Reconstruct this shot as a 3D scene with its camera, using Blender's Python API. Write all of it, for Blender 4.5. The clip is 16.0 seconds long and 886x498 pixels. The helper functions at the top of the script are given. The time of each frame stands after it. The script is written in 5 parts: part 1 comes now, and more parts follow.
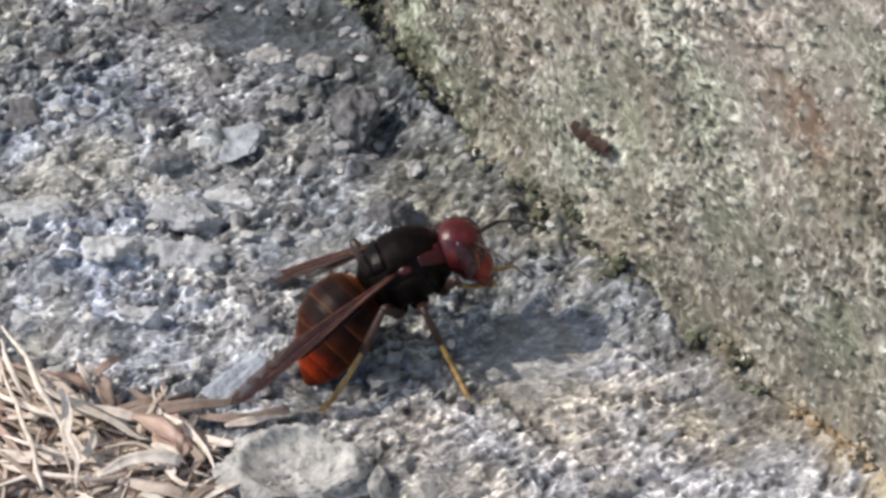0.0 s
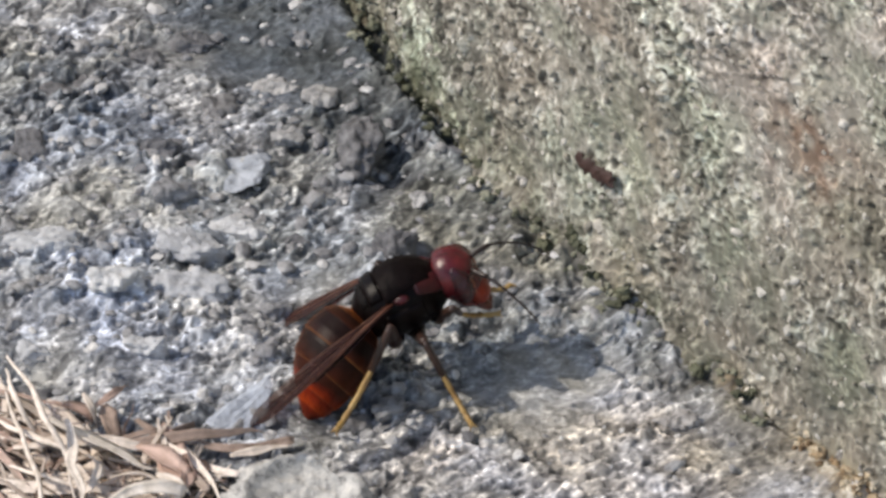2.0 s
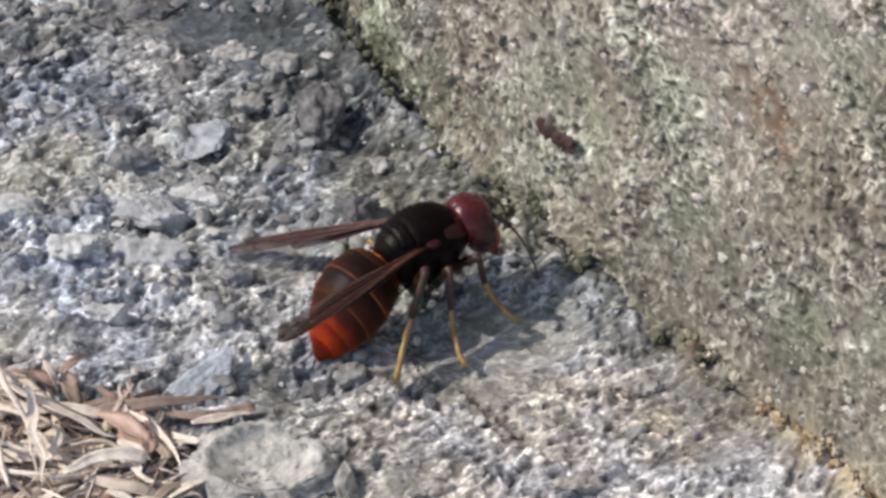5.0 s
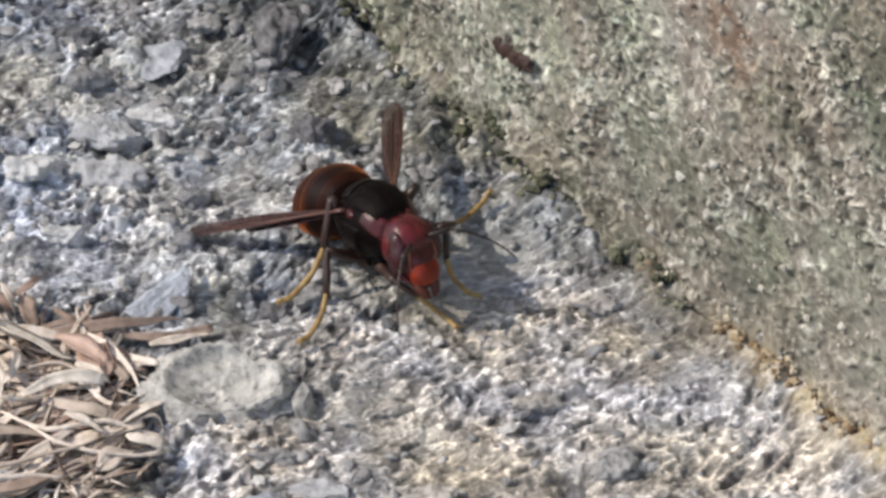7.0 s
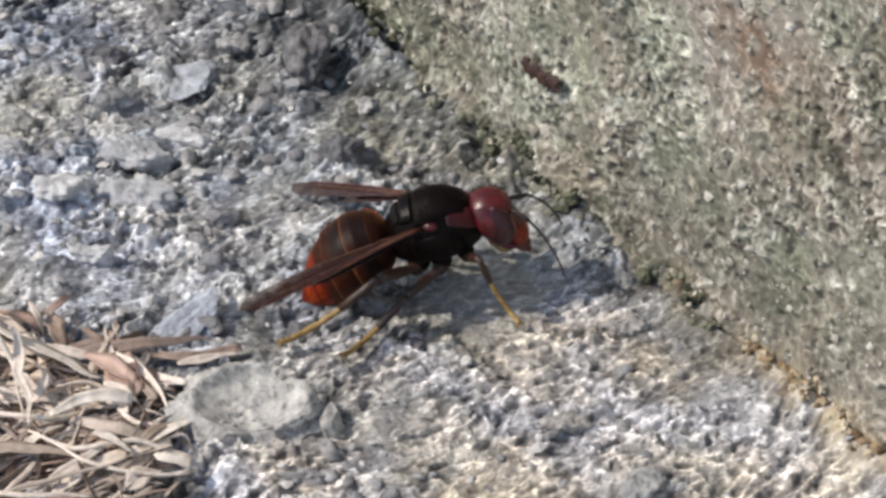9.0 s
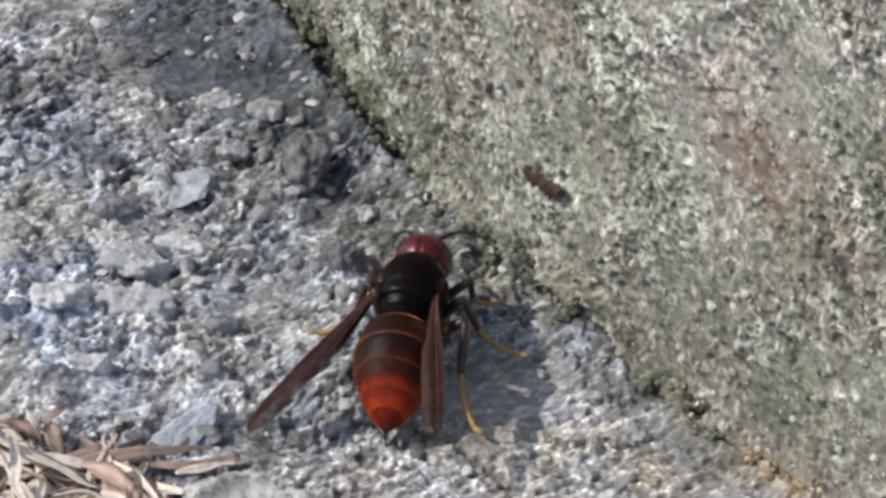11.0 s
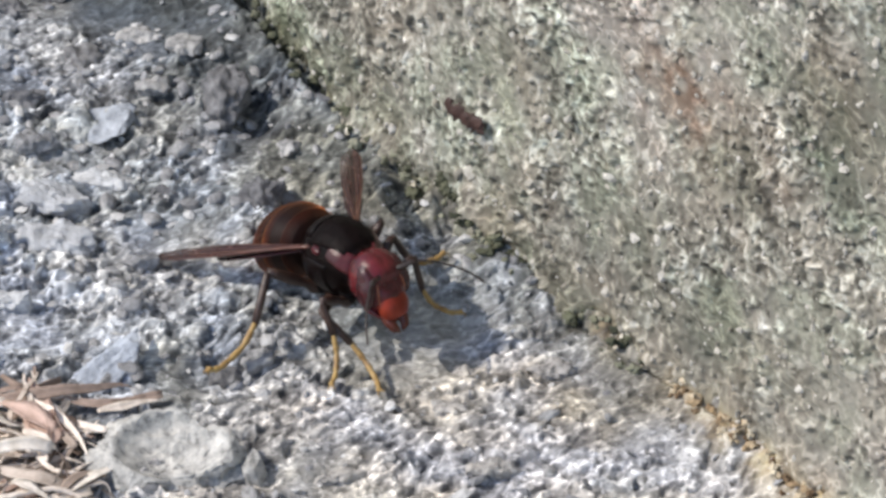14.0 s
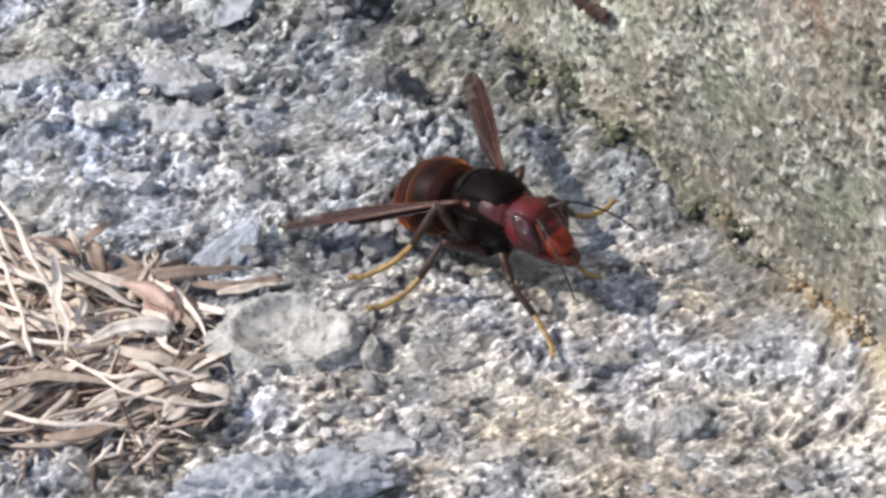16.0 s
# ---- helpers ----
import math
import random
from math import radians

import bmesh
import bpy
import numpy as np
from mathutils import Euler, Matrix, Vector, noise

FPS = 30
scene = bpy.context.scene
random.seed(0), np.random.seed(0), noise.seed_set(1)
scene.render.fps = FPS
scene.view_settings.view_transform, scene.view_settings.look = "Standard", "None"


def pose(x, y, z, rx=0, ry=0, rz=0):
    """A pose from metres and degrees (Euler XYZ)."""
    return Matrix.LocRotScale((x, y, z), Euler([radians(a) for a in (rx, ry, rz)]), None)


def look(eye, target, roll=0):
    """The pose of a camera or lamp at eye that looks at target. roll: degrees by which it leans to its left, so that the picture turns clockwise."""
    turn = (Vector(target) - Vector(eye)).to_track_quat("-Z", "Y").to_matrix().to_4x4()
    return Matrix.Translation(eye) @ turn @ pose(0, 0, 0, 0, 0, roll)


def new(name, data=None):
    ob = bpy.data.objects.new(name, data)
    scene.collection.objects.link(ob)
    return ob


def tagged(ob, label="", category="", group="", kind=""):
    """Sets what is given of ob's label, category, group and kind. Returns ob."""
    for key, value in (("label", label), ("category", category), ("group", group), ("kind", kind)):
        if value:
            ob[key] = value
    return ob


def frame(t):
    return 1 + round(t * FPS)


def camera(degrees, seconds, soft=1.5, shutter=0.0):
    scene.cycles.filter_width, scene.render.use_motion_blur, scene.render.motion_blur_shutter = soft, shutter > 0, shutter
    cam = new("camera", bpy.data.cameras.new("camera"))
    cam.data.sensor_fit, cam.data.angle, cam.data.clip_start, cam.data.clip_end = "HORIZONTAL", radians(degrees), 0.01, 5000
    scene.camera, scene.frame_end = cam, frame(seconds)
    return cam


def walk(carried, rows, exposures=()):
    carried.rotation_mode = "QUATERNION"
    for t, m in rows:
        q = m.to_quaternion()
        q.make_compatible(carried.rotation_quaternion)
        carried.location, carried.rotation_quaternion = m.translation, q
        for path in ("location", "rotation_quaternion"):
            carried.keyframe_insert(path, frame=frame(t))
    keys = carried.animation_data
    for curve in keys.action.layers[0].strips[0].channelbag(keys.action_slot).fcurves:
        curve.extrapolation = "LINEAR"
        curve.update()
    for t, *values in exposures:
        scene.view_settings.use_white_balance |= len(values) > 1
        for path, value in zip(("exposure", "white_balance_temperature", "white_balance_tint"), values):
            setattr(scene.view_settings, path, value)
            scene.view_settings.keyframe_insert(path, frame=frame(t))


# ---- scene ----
# A hornet on gritty ground at the foot of a rough concrete wall. Lengths below are in millimetres, MM turns them into metres.
MM = 0.001
ELEVATION = radians(37.0)

# seconds, aim to the right and up in the picture plane, distance, lean
CAMERA_ROWS = [
    (0.0, -0.000, -0.000, 502.92, 0.00),
    (0.5, 1.285, 1.806, 503.72, -0.09),
    (1.0, -0.294, 0.619, 504.18, -0.06),
    (1.5, -2.122, 0.426, 503.05, -0.11),
    (2.0, -0.457, 3.049, 503.94, 0.03),
    (2.5, 0.824, 2.187, 503.51, 0.04),
    (3.0, 2.562, -2.321, 503.01, 0.11),
    (3.2, 2.112, -2.183, 502.63, 0.13),
    (5.3, 3.98, -0.27, 503.13, 0.21),
    (5.5, 4.533, -0.770, 503.13, 0.21),
    (6.0, 6.537, -6.666, 502.99, 0.16),
    (6.5, 6.879, -11.055, 502.62, 0.12),
    (7.0, 7.607, -8.288, 502.82, 0.29),
    (7.5, 7.781, -7.208, 502.69, 0.23),
    (8.0, 5.289, -6.829, 502.74, 0.26),
    (8.5, 3.884, -5.981, 502.77, 0.24),
    (9.0, 4.806, -6.305, 502.72, 0.11),
    (9.5, 4.114, -0.019, 502.54, 0.18),
    (9.7, 4.972, 1.147, 502.60, 0.24),
    (11.8, 4.212, 5.072, 497.84, 0.32),
    (12.0, 1.643, 4.756, 497.89, 0.23),
    (12.5, 0.647, 0.958, 496.99, 0.16),
    (13.0, 6.925, 0.831, 497.06, 0.30),
    (13.5, 10.886, -0.496, 497.00, 0.47),
    (14.0, 12.392, -2.073, 496.58, 0.44),
    (14.5, 4.887, -7.759, 497.15, 0.55),
    (15.0, 4.004, -8.295, 497.19, 0.55),
    (15.5, -1.164, -12.645, 497.75, 0.66),
    (16.0, 0.519, -13.015, 497.24, 0.56),
]


def aim_pose(right, up, dist, lean):
    view = Vector((0, math.cos(ELEVATION), -math.sin(ELEVATION)))
    high = Vector((0, math.sin(ELEVATION), math.cos(ELEVATION)))
    target = Vector((1, 0, 0)) * right + high * up
    return look(-view * dist * MM, target * MM, lean)


cam = camera(10.0, 16.0, soft=3.2)
# seconds, stops, kelvin, tint
EXPOSURES = [(0, 0.11, 6880, 11), (3, 0.11, 6930, 11), (5.5, 0.08, 6960, 11), (9.5, 0.1, 6920, 11), (12, 0.02, 6520, 9), (13, 0.16, 6570, 9), (13.5, 0.27, 6620, 10), (14.5, 0.31, 6620, 10), (16, 0.33, 6720, 11)]
walk(cam, [(t, aim_pose(a, b, d, r)) for t, a, b, d, r in CAMERA_ROWS], EXPOSURES)

# ---- light ----
SUN_TO = Vector((-0.71, -0.065, 0.70)).normalized()
world = bpy.data.worlds.new("sky")
scene.world = world
world.use_nodes = True
wn = world.node_tree
sky = wn.nodes.new("ShaderNodeTexSky")
sky.sky_type = "NISHITA"
sky.sun_disc = False
sky.sun_elevation = math.asin(SUN_TO.z)
sky.sun_rotation = math.atan2(SUN_TO.x, SUN_TO.y)
wn.links.new(sky.outputs[0], wn.nodes["Background"].inputs[0])
wn.nodes["Background"].inputs[1].default_value = 0.177
sun = new("sun", bpy.data.lights.new("sun", "SUN"))
sun.data.energy, sun.data.angle, sun.data.color = 3.15, radians(0.8), (1.0, 0.945, 0.855)
sun.matrix_world = look(SUN_TO * 3, (0, 0, 0))
scene.view_settings.exposure = 0.0

# ---- materials ----


def shader(name, rough=0.8, spec=0.3):
    m = bpy.data.materials.new(name)
    m.use_nodes = True
    nt = m.node_tree
    b = nt.nodes["Principled BSDF"]
    b.inputs["Roughness"].default_value = rough
    b.inputs["Specular IOR Level"].default_value = spec
    return m, nt, b


def noise_node(nt, scale, detail=4.0, rough=0.6, coord=None):
    n = nt.nodes.new("ShaderNodeTexNoise")
    n.inputs["Scale"].default_value = scale
    n.inputs["Detail"].default_value = detail
    n.inputs["Roughness"].default_value = rough
    if coord is None:
        coord = nt.nodes.new("ShaderNodeTexCoord").outputs["Object"]
    nt.links.new(coord, n.inputs["Vector"])
    return n.outputs["Fac"]


def ramp(nt, fac, stops):
    r = nt.nodes.new("ShaderNodeValToRGB")
    e = r.color_ramp.elements
    while len(e) < len(stops):
        e.new(0.5)
    for k, (p, c) in zip(e, stops):
        k.position, k.color = p, (*c, 1)
    nt.links.new(fac, r.inputs[0])
    return r.outputs[0]


def mix(nt, fac, a, b, kind="MIX"):
    m = nt.nodes.new("ShaderNodeMix")
    m.data_type, m.blend_type = "RGBA", kind
    for sock, v in ((0, fac), (6, a), (7, b)):
        if isinstance(v, (int, float)):
            m.inputs[sock].default_value = v
        elif isinstance(v, tuple):
            m.inputs[sock].default_value = (*v, 1)
        else:
            nt.links.new(v, m.inputs[sock])
    return m.outputs[2]


def attr(nt, name):
    a = nt.nodes.new("ShaderNodeAttribute")
    a.attribute_name = name
    return a.outputs["Fac"]


def bump(nt, b, height, depth, strength=0.6):
    n = nt.nodes.new("ShaderNodeBump")
    n.inputs["Distance"].default_value = depth
    n.inputs["Strength"].default_value = strength
    nt.links.new(height, n.inputs["Height"])
    nt.links.new(n.outputs[0], b.inputs["Normal"])


def wisps(nt, col, turn, size, amount):
    """Thin pale mineral edges drawn out one way over a surface, with duller stuff between them."""
    tc = nt.nodes.new("ShaderNodeTexCoord")
    mp = nt.nodes.new("ShaderNodeMapping")
    mp.inputs["Rotation"].default_value = turn
    mp.inputs["Scale"].default_value = (0.5, 1.0, 1.0)
    nt.links.new(tc.outputs["Object"], mp.inputs["Vector"])
    line = ramp(nt, noise_node(nt, size, 2, 0.5, mp.outputs["Vector"]), [(0.40, (0.78, 0.78, 0.78)), (0.468, (0.90, 0.90, 0.90)), (0.5, (1.68, 1.68, 1.68)), (0.532, (0.90, 0.90, 0.90)), (0.6, (0.84, 0.84, 0.84))])
    return mix(nt, amount, col, mix(nt, 1.0, col, line, "MULTIPLY"))


def ground_material():
    m, nt, b = shader("gritty_ground", 0.85)
    grain = noise_node(nt, 900, 5)
    stone = ramp(nt, attr(nt, "tone"), [(0.0, (0.075, 0.075, 0.08)), (0.32, (0.21, 0.212, 0.218)), (0.6, (0.345, 0.345, 0.35)), (0.82, (0.56, 0.557, 0.555)), (1.0, (0.78, 0.77, 0.755))])
    fines = ramp(nt, grain, [(0.3, (0.21, 0.207, 0.20)), (0.7, (0.45, 0.443, 0.43))])
    col = mix(nt, attr(nt, "fines"), stone, fines)
    dirt = ramp(nt, noise_node(nt, 45, 3), [(0.42, (1, 1, 1)), (0.62, (0.80, 0.79, 0.72))])
    col = mix(nt, 1.0, col, dirt, "MULTIPLY")
    blue = ramp(nt, noise_node(nt, 70, 2), [(0.43, (1, 1, 1)), (0.6, (0.89, 0.97, 1.13))])
    col = mix(nt, 1.0, col, blue, "MULTIPLY")
    warm = mix(nt, 1.0, col, (1.24, 1.12, 0.98), "MULTIPLY")
    col = mix(nt, attr(nt, "tan"), col, warm)
    col = mix(nt, attr(nt, "slate"), col, mix(nt, 1.0, col, (0.36, 0.39, 0.42), "MULTIPLY"))
    col = mix(nt, attr(nt, "pale"), col, mix(nt, 1.0, col, (1.30, 1.33, 1.38), "MULTIPLY"))
    col = mix(nt, attr(nt, "moss"), col, mix(nt, 1.0, col, (0.50, 0.49, 0.41), "MULTIPLY"))
    col = wisps(nt, col, (0, 0, -0.6), 760, ramp(nt, attr(nt, "fines"), [(0.2, (0.95, 0.95, 0.95)), (0.85, (0.5, 0.5, 0.5))]))
    crust = ramp(nt, noise_node(nt, 520, 3), [(0.32, (0.12, 0.075, 0.035)), (0.5, (0.39, 0.29, 0.15)), (0.68, (0.62, 0.55, 0.38))])
    col = mix(nt, attr(nt, "ochre"), col, crust)
    nt.links.new(col, b.inputs["Base Color"])
    bump(nt, b, noise_node(nt, 2200, 4, 0.7), 0.0003, 0.7)
    return m


def wall_material():
    m, nt, b = shader("rough_concrete", 0.88)
    stone = ramp(nt, attr(nt, "tone"), [(0.0, (0.085, 0.076, 0.066)), (0.30, (0.235, 0.217, 0.192)), (0.58, (0.380, 0.355, 0.318)), (0.80, (0.59, 0.562, 0.515)), (1.0, (0.80, 0.78, 0.745))])
    fines = ramp(nt, noise_node(nt, 800, 5), [(0.3, (0.20, 0.182, 0.15)), (0.7, (0.41, 0.38, 0.32))])
    col = mix(nt, attr(nt, "fines"), stone, fines)
    weather = ramp(nt, noise_node(nt, 38, 4), [(0.42, (1, 1, 1)), (0.54, (0.80, 0.82, 0.78)), (0.66, (0.60, 0.62, 0.60))])
    col = mix(nt, 1.0, col, weather, "MULTIPLY")
    tint = ramp(nt, noise_node(nt, 85, 3), [(0.36, (0.93, 1.0, 0.93)), (0.5, (1, 1, 1)), (0.64, (1.04, 0.97, 0.95))])
    col = mix(nt, 1.0, col, tint, "MULTIPLY")
    col = mix(nt, attr(nt, "algae"), col, mix(nt, 1.0, col, (0.58, 0.66, 0.58), "MULTIPLY"))
    col = mix(nt, attr(nt, "rust"), col, (0.185, 0.122, 0.088))
    col = mix(nt, attr(nt, "moss"), col, mix(nt, 1.0, col, (0.50, 0.49, 0.41), "MULTIPLY"))
    col = wisps(nt, col, (0.6, -0.5, 0.3), 430, ramp(nt, noise_node(nt, 60, 3), [(0.40, (0.15, 0.15, 0.15)), (0.56, (1, 1, 1))]))
    crust = ramp(nt, noise_node(nt, 520, 3), [(0.32, (0.12, 0.075, 0.035)), (0.5, (0.39, 0.29, 0.15)), (0.68, (0.62, 0.55, 0.38))])
    col = mix(nt, attr(nt, "ochre"), col, crust)
    nt.links.new(col, b.inputs["Base Color"])
    bump(nt, b, noise_node(nt, 2400, 4, 0.7), 0.0003, 0.7)
    return m


def stone_material(name, dark, light, pitted=0.85):
    m, nt, b = shader(name, 0.75)
    info = nt.nodes.new("ShaderNodeObjectInfo")
    col = ramp(nt, noise_node(nt, 420, 6, 0.65), [(0.3, dark), (0.7, light)])
    tone = ramp(nt, info.outputs["Random"], [(0.0, (0.82, 0.82, 0.84)), (1.0, (1.12, 1.1, 1.07))])
    col = mix(nt, 1.0, col, tone, "MULTIPLY")
    pits = ramp(nt, noise_node(nt, 1100, 4, 0.7), [(0.34, (0.42, 0.42, 0.43)), (0.46, (0.95, 0.95, 0.95)), (0.64, (1.28, 1.27, 1.25))])
    col = mix(nt, pitted, col, pits, "MULTIPLY")
    nt.links.new(col, b.inputs["Base Color"])
    bump(nt, b, noise_node(nt, 1300, 6, 0.7), 0.0004, 0.8)
    return m


def gravel_material(name, dark, mid, light):
    m, nt, b = shader(name, 0.8)
    geo = nt.nodes.new("ShaderNodeNewGeometry")
    col = ramp(nt, geo.outputs["Random Per Island"], [(0.0, dark), (0.5, mid), (1.0, light)])
    grain = ramp(nt, noise_node(nt, 1600, 4), [(0.3, (0.7, 0.7, 0.7)), (0.7, (1.1, 1.1, 1.1))])
    col = mix(nt, 1.0, col, grain, "MULTIPLY")
    nt.links.new(col, b.inputs["Base Color"])
    bump(nt, b, noise_node(nt, 2500, 3), 0.0002, 0.6)
    return m


def straw_material(name, dark, light):
    m, nt, b = shader(name, 0.6, 0.35)
    info = nt.nodes.new("ShaderNodeObjectInfo")
    geo = nt.nodes.new("ShaderNodeNewGeometry")
    pick = nt.nodes.new("ShaderNodeMath")
    pick.operation = "ADD"
    nt.links.new(info.outputs["Random"], pick.inputs[0])
    nt.links.new(geo.outputs["Random Per Island"], pick.inputs[1])
    half = nt.nodes.new("ShaderNodeMath")
    half.operation = "FRACT"
    nt.links.new(pick.outputs[0], half.inputs[0])
    col = ramp(nt, half.outputs[0], [(0.0, dark), (0.6, light), (1.0, tuple(min(1, c * 1.08) for c in light))])
    streak = ramp(nt, noise_node(nt, 700, 4), [(0.3, (0.62, 0.6, 0.56)), (0.65, (1.05, 1.05, 1.05))])
    col = mix(nt, 1.0, col, streak, "MULTIPLY")
    nt.links.new(col, b.inputs["Base Color"])
    bump(nt, b, noise_node(nt, 1800, 3), 0.0002, 0.5)
    return m


def chitin(name, dark, light, rough=0.32, scale=900, spec=0.5, coat=0.0):
    m, nt, b = shader(name, rough, spec)
    col = ramp(nt, noise_node(nt, scale, 4), [(0.3, dark), (0.7, light)])
    nt.links.new(col, b.inputs["Base Color"])
    b.inputs["Coat Weight"].default_value = coat
    b.inputs["Coat Roughness"].default_value = 0.25
    bump(nt, b, noise_node(nt, scale * 5, 3), 0.00008, 0.5)
    return m


def wing_material():
    m, nt, b = shader("smoky_wing_membrane", 0.2, 0.22)
    clear = attr(nt, "clear")
    col = ramp(nt, noise_node(nt, 300, 3), [(0.3, (0.009, 0.004, 0.007)), (0.7, (0.036, 0.011, 0.015))])
    thin = ramp(nt, noise_node(nt, 420, 3), [(0.3, (0.03, 0.015, 0.014)), (0.7, (0.10, 0.056, 0.042))])
    nt.links.new(mix(nt, clear, col, thin), b.inputs["Base Color"])
    nt.links.new(ramp(nt, clear, [(0.0, (0.97, 0.97, 0.97)), (0.45, (0.95, 0.95, 0.95)), (1.0, (0.5, 0.5, 0.5))]), b.inputs["Alpha"])
    tc, mp = nt.nodes.new("ShaderNodeTexCoord"), nt.nodes.new("ShaderNodeMapping")
    mp.inputs["Scale"].default_value = (1.0, 0.16, 1.0)
    nt.links.new(tc.outputs["Object"], mp.inputs["Vector"])
    bump(nt, b, noise_node(nt, 1900, 3, 0.6, mp.outputs["Vector"]), 0.0003, 0.5)
    return m


def abdomen_material():
    m, nt, b = shader("banded_chitin", 0.40, 0.10)
    a = nt.nodes.new("ShaderNodeAttribute")
    a.attribute_name = "pigment"
    mottle = ramp(nt, noise_node(nt, 1100, 4), [(0.3, (0.72, 0.72, 0.72)), (0.7, (1.18, 1.18, 1.18))])
    nt.links.new(mix(nt, 1.0, a.outputs["Color"], mottle, "MULTIPLY"), b.inputs["Base Color"])
    b.inputs["Sheen Weight"].default_value = 0.52
    b.inputs["Sheen Roughness"].default_value = 0.3
    b.inputs["Sheen Tint"].default_value = (0.95, 0.26, 0.05, 1)
    bump(nt, b, noise_node(nt, 4500, 3), 0.00008, 0.5)
    return m


GROUND_MAT = ground_material()
WALL_MAT = wall_material()
STONE_GREY = stone_material("grey_stone", (0.22, 0.22, 0.225), (0.42, 0.42, 0.42))
STONE_BLUE = stone_material("blue_grey_stone", (0.31, 0.332, 0.37), (0.55, 0.58, 0.63))
STONE_DUSK = stone_material("dull_blue_stone", (0.26, 0.285, 0.325), (0.46, 0.495, 0.55))
STONE_DARK = stone_material("dark_stone", (0.10, 0.10, 0.105), (0.23, 0.23, 0.24))
STONE_SLAB = stone_material("slab_stone", (0.29, 0.29, 0.285), (0.52, 0.515, 0.50), 1.0)
STONE_FLAKE = stone_material("flake_stone", (0.40, 0.44, 0.50), (0.62, 0.67, 0.735), 0.4)
STONE_PALE = stone_material("pale_stone", (0.41, 0.42, 0.435), (0.63, 0.645, 0.66), 0.5)
STONE_SANDY = stone_material("sandy_stone", (0.30, 0.285, 0.27), (0.52, 0.495, 0.465))
CHIP_MAT = stone_material("stone_chip", (0.17, 0.17, 0.175), (0.47, 0.47, 0.475))
GRAVEL_MAT = gravel_material("loose_grit", (0.14, 0.14, 0.15), (0.36, 0.36, 0.37), (0.68, 0.67, 0.65))
WALL_GRIT_MAT = gravel_material("wall_grit", (0.24, 0.22, 0.18), (0.42, 0.395, 0.345), (0.60, 0.575, 0.525))
LICHEN_MAT = gravel_material("ochre_lichen", (0.12, 0.07, 0.038), (0.38, 0.28, 0.17), (0.64, 0.57, 0.44))
MOSS_MAT = gravel_material("dull_moss", (0.045, 0.049, 0.032), (0.125, 0.13, 0.085), (0.34, 0.34, 0.26))
STRAW_MAT = straw_material("dry_straw", (0.30, 0.23, 0.19), (0.80, 0.71, 0.635))
BROWN_MAT = straw_material("brown_leaf", (0.095, 0.066, 0.055), (0.33, 0.25, 0.21))
PALE_MAT = straw_material("bleached_straw", (0.58, 0.51, 0.45), (0.82, 0.75, 0.68))
PINK_MAT = straw_material("pinkish_leaf", (0.36, 0.25, 0.21), (0.55, 0.40, 0.34))
RED_LEAF_MAT = straw_material("red_leaf", (0.04, 0.02, 0.017), (0.18, 0.10, 0.085))
CH_BLACK = chitin("black_brown_chitin", (0.002, 0.0012, 0.0011), (0.006, 0.003, 0.0028), 0.3, 900, 0.09)
CH_RED = chitin("dark_red_chitin", (0.042, 0.005, 0.007), (0.125, 0.013, 0.016), 0.25, 700, 0.45)
CH_COLLAR = chitin("dark_collar_chitin", (0.020, 0.003, 0.004), (0.085, 0.009, 0.012), 0.3, 500, 0.35)
CH_CHEEK = chitin("eye_margin_chitin", (0.20, 0.045, 0.016), (0.36, 0.11, 0.04), 0.35)
CH_JAW = chitin("jaw_chitin", (0.03, 0.007, 0.004), (0.12, 0.020, 0.008), 0.35, 500)
CH_FACE = chitin("face_chitin", (0.13, 0.014, 0.007), (0.27, 0.032, 0.012), 0.34, 600, 0.3)
CH_HORN = chitin("feeler_chitin", (0.010, 0.006, 0.005), (0.030, 0.016, 0.013), 0.4)
CH_LEG = chitin("dark_brown_leg", (0.020, 0.010, 0.008), (0.055, 0.026, 0.017), 0.4)
CH_YELLOW = chitin("yellow_leg", (0.21, 0.115, 0.036), (0.43, 0.29, 0.10), 0.45)
CH_EYE = chitin("maroon_eye", (0.022, 0.004, 0.006), (0.055, 0.009, 0.011), 0.16, 2000, 0.45, 0.1)
CH_FUR = chitin("grey_brown_scutum", (0.002, 0.0011, 0.0011), (0.007, 0.0035, 0.0035), 0.5, 1600, 0.07)
CH_ABDOMEN = abdomen_material()
WING_MAT = wing_material()
VEIN_MAT = chitin("wing_vein", (0.035, 0.012, 0.010), (0.11, 0.040, 0.026), 0.3)
# pale colour that paints glints along some of the wing veins
GLINT_MAT = chitin("glint_vein", (0.07, 0.03, 0.022), (0.26, 0.14, 0.085), 0.25)

# ---- relief of ground and wall ----


def hashed(cx, cy, seed):
    v = np.sin(cx * 127.1 + cy * 311.7 + seed * 74.7) * 43758.5453
    return v - np.floor(v)


